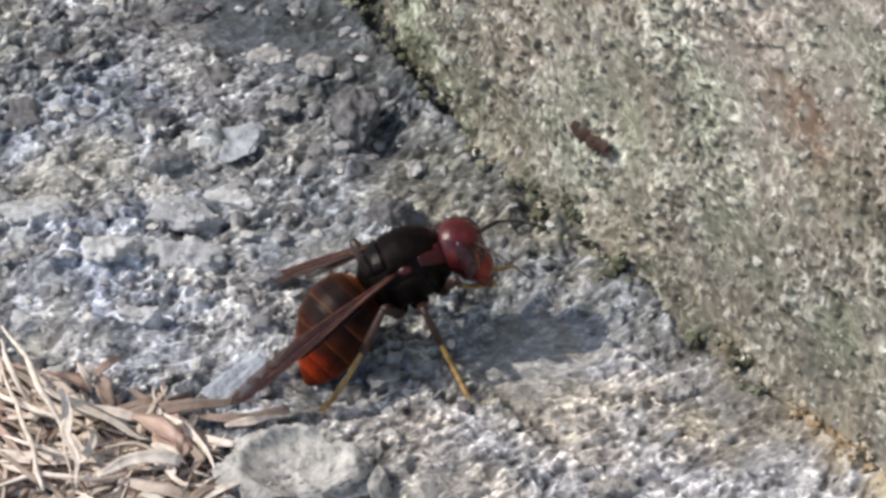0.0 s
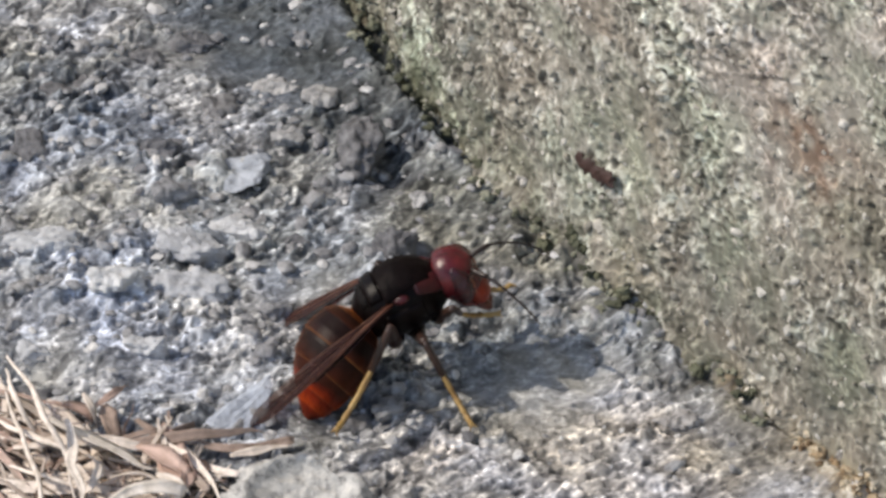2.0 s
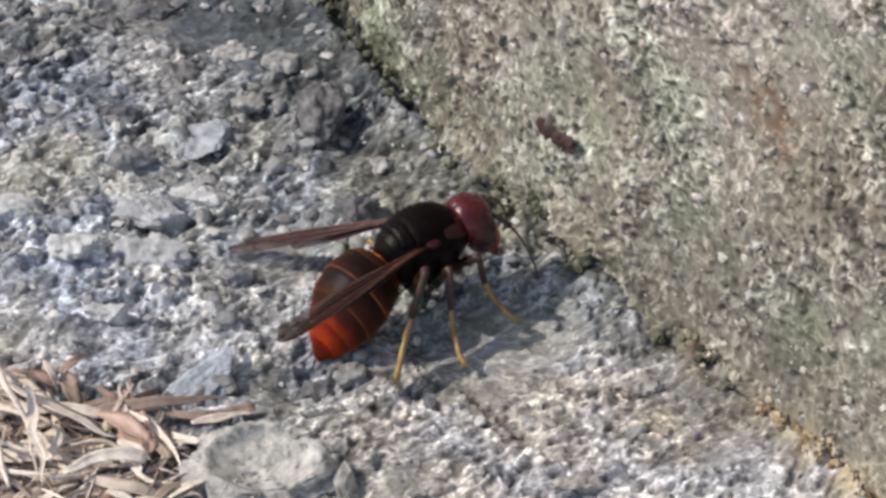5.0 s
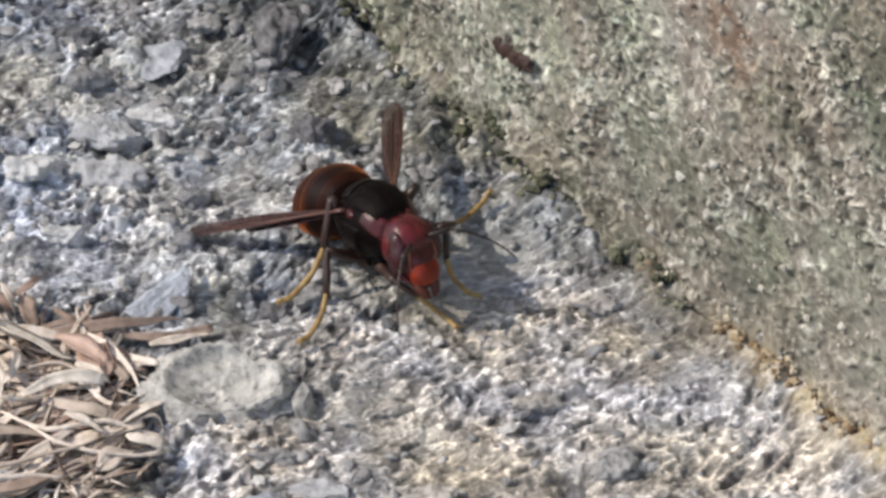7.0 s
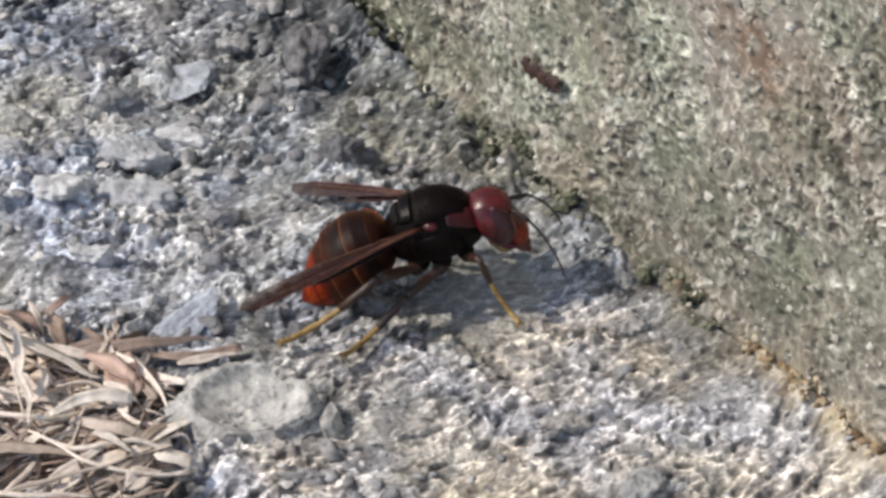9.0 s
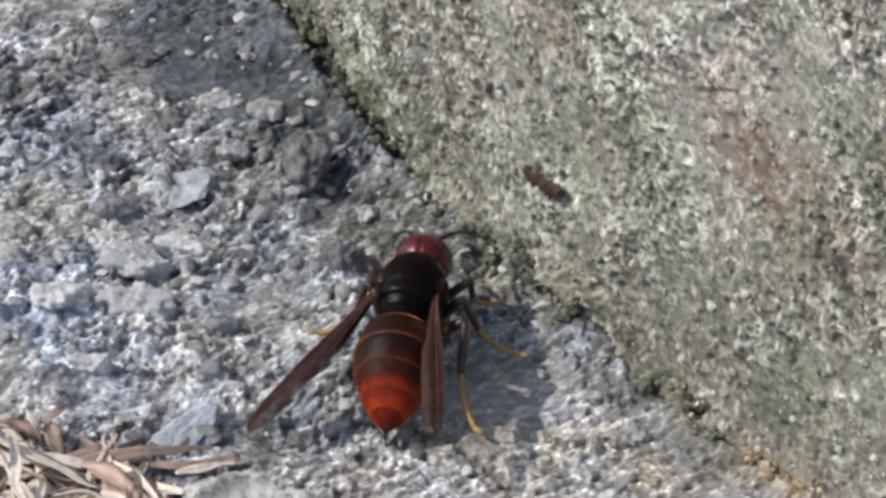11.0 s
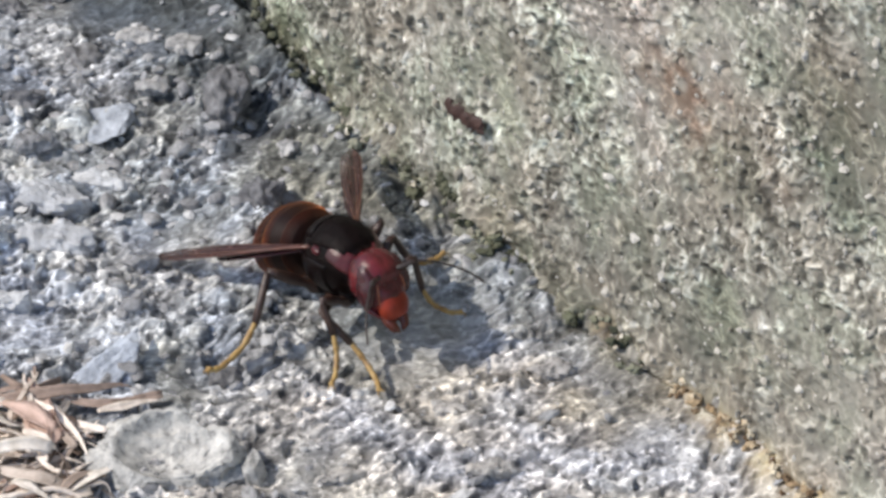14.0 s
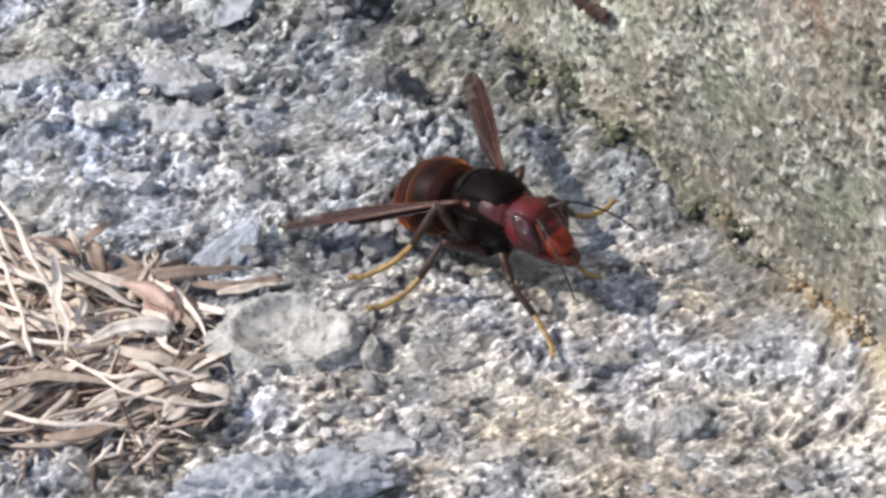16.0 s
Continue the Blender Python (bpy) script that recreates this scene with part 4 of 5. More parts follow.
def build_grit():
    rnd = np.random.RandomState(5)
    n = 1700
    x, y = rnd.uniform(-54, 50, n), rnd.uniform(-70, 58, n)
    off = from_wall(x, y)
    sand = (((x - 8) / 8) ** 2 + ((y + 18) / 7.5) ** 2 < 1) & (rnd.uniform(size=n) < 0.9)
    keep = (off > 0.6) & ~sand
    x, y = x[keep], y[keep]
    h = ground_relief(x, y)[0]
    size = (0.45 + 1.35 * rnd.uniform(size=len(x)) ** 2.4) * np.where((from_wall(x, y) < 14) & (y < -8), 0.6, 1.0)
    grains_mesh("loose_grit", list(zip(x, y, h + size * 0.12, size, np.full(len(x), 0.5))), GRAVEL_MAT, 6, "loose angular grit, grey to white, scattered over the ground", "grit")


def build_chips(count=280):
    """Larger angular chips that can be told apart: pieces of the ground on a few shared shapes."""
    rnd = random.Random(41)
    ground = bpy.data.objects["ground"]
    shapes = []
    for k in range(14):
        bm = bmesh.new()
        bmesh.ops.create_icosphere(bm, subdivisions=2, radius=1.0)
        off = Vector((rnd.uniform(0, 99), rnd.uniform(0, 99), rnd.uniform(0, 99)))
        cuts = [(Vector((rnd.gauss(0, 1), rnd.gauss(0, 1), rnd.gauss(0, 1))).normalized(), rnd.uniform(0.45, 0.8)) for _ in range(7)]
        for v in bm.verts:
            p = v.co.copy()
            for n, d in cuts:
                p -= n * max(0, p.dot(n) - d)
            v.co = Vector((p.x * 0.75, p.y * 0.55, p.z * 0.42)) * (1 + 0.22 * noise.noise(p * 2.3 + off))
        shape = part("chip", bm, CHIP_MAT)
        shapes.append(shape.data)
        bpy.data.objects.remove(shape)
    made = 0
    while made < count:
        x, y = rnd.uniform(-46, 46), rnd.uniform(-62, 46)
        off = float(from_wall(x, y))
        if off < 1.0 or in_litter(x, y) or ((x - 8) / 8.5) ** 2 + ((y + 18) / 8) ** 2 < 1 or ((x + 14) / 8) ** 2 + ((y + 36) / 6.5) ** 2 < 1 or (off < 40 and 0.6 * x - y > 22 and rnd.random() < 0.8):
            continue
        made += 1
        size = 0.7 + 1.3 * rnd.random() ** 2.2
        ob = new("chip", shapes[made % 14])
        ob.parent = ground
        ob.matrix_world = pose(x * MM, y * MM, (height_at(x, y) + 0.1 * size) * MM, rnd.uniform(-25, 25), rnd.uniform(-25, 25), rnd.gauss(25, 50)) @ Matrix.Scale(size, 4)


def build_wall_grit():
    rnd = np.random.RandomState(15)
    n = 3000
    u, v = rnd.uniform(-76, 70, n), rnd.uniform(0.2, 72, n)
    h = wall_relief(u, v)[0]
    size = 0.3 + 0.9 * rnd.uniform(size=n) ** 3
    h = h + wall_bend(u)
    x = SEAM.x + ALONG.x * u + OUT.x * (h + size * 0.05)
    y = SEAM.y + ALONG.y * u + OUT.y * (h + size * 0.05)
    grains_mesh("wall_grit", list(zip(x, y, v, size, np.ones(n))), WALL_GRIT_MAT, 16, "sand grains standing out of the weathered concrete", "grit")


def lumps(name, spots, material, seed, label, category):
    """Soft knobbly lumps, each at a place with a size, joined."""
    rnd = random.Random(seed)
    bm = bmesh.new()
    for x, y, z, size in spots:
        off = Vector((rnd.uniform(0, 99), rnd.uniform(0, 99), rnd.uniform(0, 99)))
        tall = (rnd.uniform(0.6, 1.5), rnd.uniform(0.6, 1.5), rnd.uniform(0.5, 1.1))
        for v in bmesh.ops.create_icosphere(bm, subdivisions=3, radius=1.0)["verts"]:
            p = v.co * (1 + 0.9 * noise.noise(v.co * 1.7 + off) + 0.7 * noise.noise(v.co * 4.1 + off) + 0.5 * noise.noise(v.co * 8.3 + off))
            v.co = Vector((x, y, z)) + Vector((p.x * tall[0], p.y * tall[1], p.z * tall[2])) * size * 0.5
    ob = part(name, bm, material)
    return tagged(ob, label, category, kind="stuff")


def seam_spots(rnd, count, low, high, big, spread_out, spread_up, seed, gate):
    spots = []
    while len(spots) < count:
        u = rnd.uniform(low, high)
        if smooth_noise(np.array([u]), np.array([2.0]), 3.6, seed)[0] < gate:
            continue
        out, v = abs(rnd.gauss(0.3, spread_out)) + float(wall_bend(u)), abs(rnd.gauss(0, spread_up))
        x, y = SEAM.x + ALONG.x * u + OUT.x * (out + 0.4), SEAM.y + ALONG.y * u + OUT.y * (out + 0.4)
        spots.append((x, y, max(v, height_at(x, y) + 0.1), rnd.uniform(*big)))
    return spots


def build_seam_growth():
    rnd = random.Random(25)
    lumps("lichen", seam_spots(rnd, 90, 38, 66, (0.3, 1.0), 1.0, 0.7, 9, -0.35), LICHEN_MAT, 26, "knobbly crust of ochre-yellow lichen where wall meets ground", "lichen")
    lumps("moss", seam_spots(rnd, 150, -62, 34, (0.3, 1.0), 1.4, 0.9, 19, -0.2) + seam_spots(rnd, 26, -7, 12, (0.5, 1.4), 1.6, 0.5, 19, -2), MOSS_MAT, 29, "dull olive moss tufts along the foot of the wall", "moss")


build_grit()
build_chips()
build_wall_grit()
build_seam_growth()


def build_wall_leaf():
    """A scrap of reddish leaf stuck to the wall."""
    bm = bmesh.new()
    line = curve_points([(-3.2, -0.1, 0.5), (-1.7, 0.1, -0.1), (0, 0.3, -0.2), (1.5, 0.2, 0.3), (2.5, 0.0, -0.6)], 22)
    tube(bm, line, [(0.25 + 0.75 * math.sin(math.pi * k / 21) ** 0.7) * (0.75 + 0.9 * noise.noise(Vector((k * 0.45, 7, 2)))) for k in range(22)], 12, 0.28, 1.4)
    for v in bm.verts:
        v.co += Vector((0.5, 0.3, 0.7)) * noise.noise(v.co * 1.1) + Vector((0.4, 0.3, 0.55)) * noise.noise(v.co * 2.7) + Vector((0.2, 0.15, 0.25)) * noise.noise(v.co * 6.0)
    ob = part("leaf_scrap", bm, RED_LEAF_MAT)
    u, z = 5.4, 13.0
    way = math.degrees(math.atan2(ALONG.y, ALONG.x))
    ob.matrix_world = pose((SEAM.x + ALONG.x * u + OUT.x * 1.5) * MM, (SEAM.y + ALONG.y * u + OUT.y * 1.5) * MM, z * MM, 0, 0, way)
    tagged(ob, "reddish-brown scrap of dry leaf stuck to the concrete", "leaf")


build_wall_leaf()

# ---- the hornet: x to its right, y ahead, z up; its middle is the middle of its thorax ----
hornet = tagged(new("hornet"), "dark brown and orange hornet with smoky wings and yellow feet", "hornet")
MOVING = {}


# y, centre z, half width, half height
THORAX = [(-5.0, -0.7, 0.5, 0.6), (-4.6, -0.6, 1.4, 1.6), (-3.8, -0.4, 2.3, 2.6), (-2.6, -0.2, 3.0, 3.25), (-1.2, -0.1, 3.3, 3.55), (0.4, 0.0, 3.4, 3.6), (1.8, 0.0, 3.3, 3.4), (3.0, -0.1, 2.9, 2.95), (4.0, -0.2, 2.3, 2.3), (4.8, -0.3, 1.5, 1.5)]


def thorax_at(y):
    """Centre height, half width and half height of the thorax at y."""
    spots = [r[0] for r in THORAX]
    return [float(np.interp(y, spots, [r[k] for r in THORAX])) for k in (1, 2, 3)]


def thorax_patch(y_low, y_high, spread_at, off):
    """A plate that lies on the thorax, from one turn to another at each y, a little proud of it."""
    bm = bmesh.new()
    rows = []
    for k in range(17):
        f = k / 16
        y = y_low + (y_high - y_low) * f
        zc, rx, rz = thorax_at(y)
        low, high = spread_at(f)
        row = []
        for j in range(17):
            g = j / 16
            edge = min(f, 1 - f, g, 1 - g)
            rise = off * min(1, edge * 9) ** 0.6 - 0.12 * (edge < 0.01)
            turn = low + (high - low) * g
            row.append(Vector(((rx + rise) * math.cos(turn), y, zc + (rz + rise) * math.sin(turn))))
        rows.append(row)
    rings_mesh(bm, rows)
    return bm


def build_thorax():
    bm = bmesh.new()
    ys = np.linspace(-5.0, 4.8, 30)
    loft(bm, [(y, *thorax_at(y)) for y in ys], 36)
    body = part("thorax", bm, CH_BLACK, hornet, "black-brown thorax")
    half = math.pi / 2
    bm = thorax_patch(-1.7, 3.7, lambda f: (half - 1.05 + 0.25 * f, half + 1.05 - 0.25 * f), 0.17)
    for v in bm.verts:
        v.co.z += 0.18 * math.exp(-(v.co.x / 1.4) ** 2) * math.exp(-((v.co.y - 0.6) / 2.0) ** 2)
        if v.co.z > 1.5:
            v.co.z -= 0.10 * math.exp(-(v.co.x / 0.1) ** 2) + 0.08 * math.exp(-((abs(v.co.x) - 1.2) / 0.12) ** 2)
    part("scutum", bm, CH_FUR, body, "dark downy back shield with a soft sheen")
    part("scutellum", thorax_patch(-3.0, -1.55, lambda f: (half - 0.85, half + 0.85), 0.26), CH_BLACK, body)
    part("postscutellum", thorax_patch(-3.8, -3.05, lambda f: (half - 0.8, half + 0.8), 0.12), CH_BLACK, body)
    down("down", (0, 0.2, 0.3), (3.3, 3.6, 3.5), 900, 0.5, 3, body, -0.2)
    for sx in (1, -1):
        def shoulder(f, sx=sx):
            low, high = 0.5 - 0.32 * f, 0.74 + 0.5 * f
            return (low, high) if sx > 0 else (math.pi - high, math.pi - low)
        part("pronotum", thorax_patch(1.5, 4.4, shoulder, 0.12), CH_COLLAR, body, "dark red shoulder plate")
        bm = bmesh.new()
        ball(bm, (sx * 2.75, 0.0, 1.75), (0.5, 0.85, 0.42), 3, Euler((0, radians(35 * sx), radians(-12 * sx))).to_matrix())
        part("tegula", bm, CH_COLLAR, body, "dark red wing-root scale")
        part("side_plate", thorax_patch(-2.2, 2.0, lambda f, sx=sx: (-0.75, 0.3) if sx > 0 else (math.pi - 0.3, math.pi + 0.75), 0.2), CH_BLACK, body)
        for y, z, r in ((2.5, -2.5, 1.0), (0.1, -3.0, 1.15), (-2.0, -2.7, 1.2)):
            bm = bmesh.new()
            ball(bm, (sx * 1.4, y, z), (r, r * 0.95, r * 1.25), 2, Euler((0.3, radians(-25 * sx), 0)).to_matrix())
            part("hip", bm, CH_BLACK, body)


def down(name, centre, radii, count, long, seed, parent, low=-0.3, material=None):
    """Short fine hairs standing off an egg-shaped part."""
    rnd = random.Random(seed)
    bm = bmesh.new()
    made = 0
    while made < count:
        n = Vector((rnd.gauss(0, 1), rnd.gauss(0, 1), rnd.gauss(0, 1))).normalized()
        if n.z < low:
            continue
        made += 1
        p = Vector((n.x * radii[0], n.y * radii[1], n.z * radii[2])) + Vector(centre)
        tip = p + (n + Vector((rnd.uniform(-0.4, 0.4), rnd.uniform(-0.6, 0.2), rnd.uniform(-0.3, 0.3)))) * long * rnd.uniform(0.5, 1.2)
        side = n.cross(Vector((0.3, 1, 0.2))).normalized() * 0.035
        over = n.cross(side).normalized() * 0.035
        base = [bm.verts.new(q) for q in (p + side - n * 0.1, p - side * 0.5 + over - n * 0.1, p - side * 0.5 - over - n * 0.1)]
        top = bm.verts.new(tip)
        for i in range(3):
            bm.faces.new((base[i], base[(i + 1) % 3], top))
    part(name, bm, material or CH_BLACK, parent, "fine short brown hairs")


# outline of the abdomen: length from the waist, half width
ABDOMEN_OUTLINE = [(0, 0.9), (0.3, 1.7), (0.8, 2.7), (1.7, 3.4), (3.2, 3.85), (4.8, 4.0), (6.5, 3.75), (8.1, 3.15), (9.6, 2.35), (10.9, 1.45), (11.8, 0.6), (12.2, 0.2)]
# each ring: from, to
ABDOMEN_RINGS = [(0.0, 1.8), (1.6, 4.4), (4.2, 7.0), (6.8, 9.2), (9.0, 10.8), (10.6, 12.2)]
PIG_DARK, PIG_BROWN, PIG_RUST, PIG_GOLD = (0.010, 0.004, 0.003), (0.034, 0.009, 0.005), (0.12, 0.024, 0.008), (0.22, 0.085, 0.028)
PIG_ORANGE, PIG_RED, PIG_TIP = (0.29, 0.036, 0.007), (0.16, 0.014, 0.005), (0.08, 0.009, 0.005)


def blend(a, b, f):
    f = min(1, max(0, f))
    return tuple(p + (q - p) * f for p, q in zip(a, b))


def pigment(ring, f, side):
    """The colour of a ring at f from its fore to its hind edge; side is 0 on the back, 1 on the belly."""
    flank = min(1, max(0, (side - 0.20) / 0.24))
    if ring == 0:
        return blend(PIG_DARK, PIG_BROWN, (f - 0.4) * 1.6)
    if ring == 1:
        col = blend(PIG_DARK, PIG_RUST, (f - 0.5) / 0.5 * (0.12 + 0.55 * flank))
        return blend(col, PIG_GOLD, (f - 0.88) / 0.08 * (0.35 + 0.4 * flank))
    if ring == 2:
        col = blend(PIG_DARK, PIG_RUST, (f - 0.4) / 0.6 * 0.28 + 0.22 * flank)
        return blend(col, PIG_GOLD, (f - 0.9) / 0.08 * (0.25 + 0.3 * flank))
    if ring == 3:
        col = blend(PIG_BROWN, PIG_RED, (f - 0.45) / 0.55 + 0.2 * flank)
        return blend(col, PIG_ORANGE, (f - 0.6) / 0.4 * 0.7)
    if ring == 4:
        return blend(blend(PIG_RUST, PIG_RED, (f - 0.02) / 0.2), PIG_ORANGE, (f - 0.25) / 0.5 * 0.8)
    return blend(PIG_RED, PIG_TIP, (f - 0.25) / 0.6)


def build_abdomen():
    """Six overlapping rings that curl under, dark on the back, orange towards the tail."""
    first = None
    for k, (a, b) in enumerate(ABDOMEN_RINGS):
        rows, steps = [], 30
        for i in range(steps):
            f = i / (steps - 1)
            s = a + (b - a) * f
            r = float(np.interp(s, [p[0] for p in ABDOMEN_OUTLINE], [p[1] for p in ABDOMEN_OUTLINE])) + 0.12 * f ** 2 - (0.22 if i == steps - 1 and k < 5 else 0)
            curl = 0.0215 * s * s
            rows.append((-s + 0.0016 * s ** 3 * 0.4, -curl, r, r * 0.94))
        bm = bmesh.new()
        loft(bm, rows, 40)
        label = "dark brown ring with a thin golden hind rim" if k < 3 else "rust-red ring" if k == 3 else "orange-red tail ring"
        ob = part("abdomen" if first is None else "abdomen_ring", bm, CH_ABDOMEN, hornet if first is None else first, label)
        layer = ob.data.attributes.new("pigment", "FLOAT_COLOR", "POINT")
        for i, item in enumerate(layer.data):
            f, seat = (i // 40) / (steps - 1), i % 40
            turn = abs(2 * math.pi * seat / 40 - math.pi / 2)
            side = min(turn, 2 * math.pi - turn) / math.pi
            wobble = 0.03 * math.sin(seat * 0.9 + k * 2) + 0.02 * math.sin(seat * 2.3 + k)
            item.color = (*pigment(k, f + (wobble if f < 0.88 else 0), side), 1)
        if first is None:
            first = ob
    down("abdomen_down", (0, -5.6, -0.8), (4.0, 5.3, 3.7), 420, 0.4, 9, first, -0.1)
    bm = bmesh.new()
    tube(bm, [(0, -11.2, -3.1), (0, -11.6, -3.4), (0, -11.8, -3.8)], [0.14, 0.1, 0.03], 6)
    part("sting", bm, CH_BLACK, first)
    MOVING["abdomen"] = first


HEAD_SIZE = 1.13


def head_part(name, bm, material, parent, label=""):
    for v in bm.verts:
        v.co = Vector((v.co.x * HEAD_SIZE * 0.88, v.co.y * HEAD_SIZE, v.co.z * HEAD_SIZE))
    return part(name, bm, material, parent, label)


def build_head():
    bm = bmesh.new()
    ball(bm, (0, 0.0, 0.0), (2.75, 2.3, 2.55), 5)
    for v in bm.verts:
        if v.co.y < -0.7:
            v.co.y = -0.7 + (v.co.y + 0.7) * 0.5
        if v.co.z < -0.3:
            deep = (-0.3 - v.co.z) * 1.7
            v.co.x *= 1 - 0.10 * deep
            v.co.y = v.co.y * (1 - 0.05 * deep) + 0.1 * deep
            v.co.z = -0.3 - deep
        # the hollow between brow and face, from which the feelers rise
        v.co.y -= 0.55 * math.exp(-((v.co.z + 0.35) / 0.55) ** 2) * math.exp(-(v.co.x / 1.5) ** 2) * (v.co.y > 0)
        # the furrow down the crown
        v.co.z -= 0.10 * math.exp(-(v.co.x / 0.18) ** 2) * (v.co.z > 1.2)
    head = head_part("head", bm, CH_RED, hornet, "dark crimson head")
    bm = bmesh.new()
    ball(bm, (0, 1.15, -2.3), (1.72, 1.05, 1.6), 4)
    for v in bm.verts:
        v.co.y -= 0.20 * math.exp(-(v.co.x / 0.2) ** 2) * math.exp(-((v.co.z + 1.0) / 0.7) ** 2)
        if v.co.z < -3.4:
            v.co.z = -3.4 + (v.co.z + 3.4) * 0.4
    head_part("face", bm, CH_FACE, head, "rounded orange-red face shield")
    bm = bmesh.new()
    ball(bm, (0, 1.45, 0.75), (1.25, 0.75, 0.72), 4)
    for v in bm.verts:
        v.co.y -= 0.16 * math.exp(-(v.co.x / 0.2) ** 2)
    head_part("brow", bm, CH_RED, head)
    for sx in (1, -1):
        bm = bmesh.new()
        ball(bm, (sx * 0.72, 1.5, -0.25), (0.36, 0.34, 0.36), 3)
        head_part("feeler_socket", bm, CH_COLLAR, head)
        turn = Euler((0, radians(-12 * sx), radians(-20 * sx))).to_matrix()
        bm = bmesh.new()
        ball(bm, (sx * 1.82, 0.5, -0.15), (0.95, 1.3, 2.0), 4, turn)
        for v in bm.verts:
            v.co -= Vector((sx * 0.25, -0.1, 0)) * math.exp(-((v.co.z - 0.45) / 0.45) ** 2) * (v.co.y > 0.9)
        head_part("eye", bm, CH_EYE, head, "maroon kidney-shaped eye")
        bm = bmesh.new()
        tube(bm, curve_points([(sx * 1.32, 1.72, 0.2), (sx * 1.5, 1.66, -0.7), (sx * 1.55, 1.4, -1.6), (sx * 1.35, 1.2, -2.5)], 14), [0.05 + 0.11 * math.sin(math.pi * min(1, k / 13 + 0.06)) for k in range(14)], 8, 0.6)
        head_part("eye_margin", bm, CH_CHEEK, head, "pale orange stripe along the eye")
        bm = bmesh.new()
        tube(bm, curve_points([(sx * 2.2, -0.2, -1.2), (sx * 2.0, 0.05, -2.0), (sx * 1.5, 0.5, -2.8), (sx * 1.05, 0.8, -3.5)], 14), [0.1 + 0.36 * math.sin(math.pi * min(1, k / 13 + 0.06)) for k in range(14)], 8, 0.7)
        head_part("cheek", bm, CH_RED, head, "crimson cheek below the eye")
        bm = bmesh.new()
        tube(bm, [(sx * 0.75, 0.7, -3.1), (sx * 0.8, 1.05, -3.8), (sx * 0.55, 1.25, -4.4), (sx * 0.12, 1.25, -4.8)], [0.66, 0.58, 0.42, 0.1], 10, 0.8)
        head_part("mandible", bm, CH_JAW, head, "dark orange-red jaw")
        bm = bmesh.new()
        tube(bm, [(0, 0, 0), (sx * 0.3, 0.7, 0.5), (sx * 0.75, 1.5, 1.0), (sx * 1.0, 1.95, 1.25)], [0.2, 0.24, 0.26, 0.22], 8)
        pts = curve_points([(sx * 1.0, 1.95, 1.25), (sx * 1.5, 3.4, 1.4), (sx * 2.1, 5.2, 1.25), (sx * 2.6, 7.0, 0.8), (sx * 2.9, 8.3, 0.2)], 34)
        tube(bm, pts, [0.145 + (0.02 if k % 3 == 1 else -0.02) - 0.045 * k / 34 for k in range(34)], 8)
        horn = part("antenna", bm, CH_HORN, head, "dark curved feeler")
        MOVING["antenna_r" if sx > 0 else "antenna_l"] = horn
    down("head_down", (0, 0.0, 0.1), (3.0, 2.4, 2.8), 220, 0.4, 4, head, 0.0)
    MOVING["head"] = head


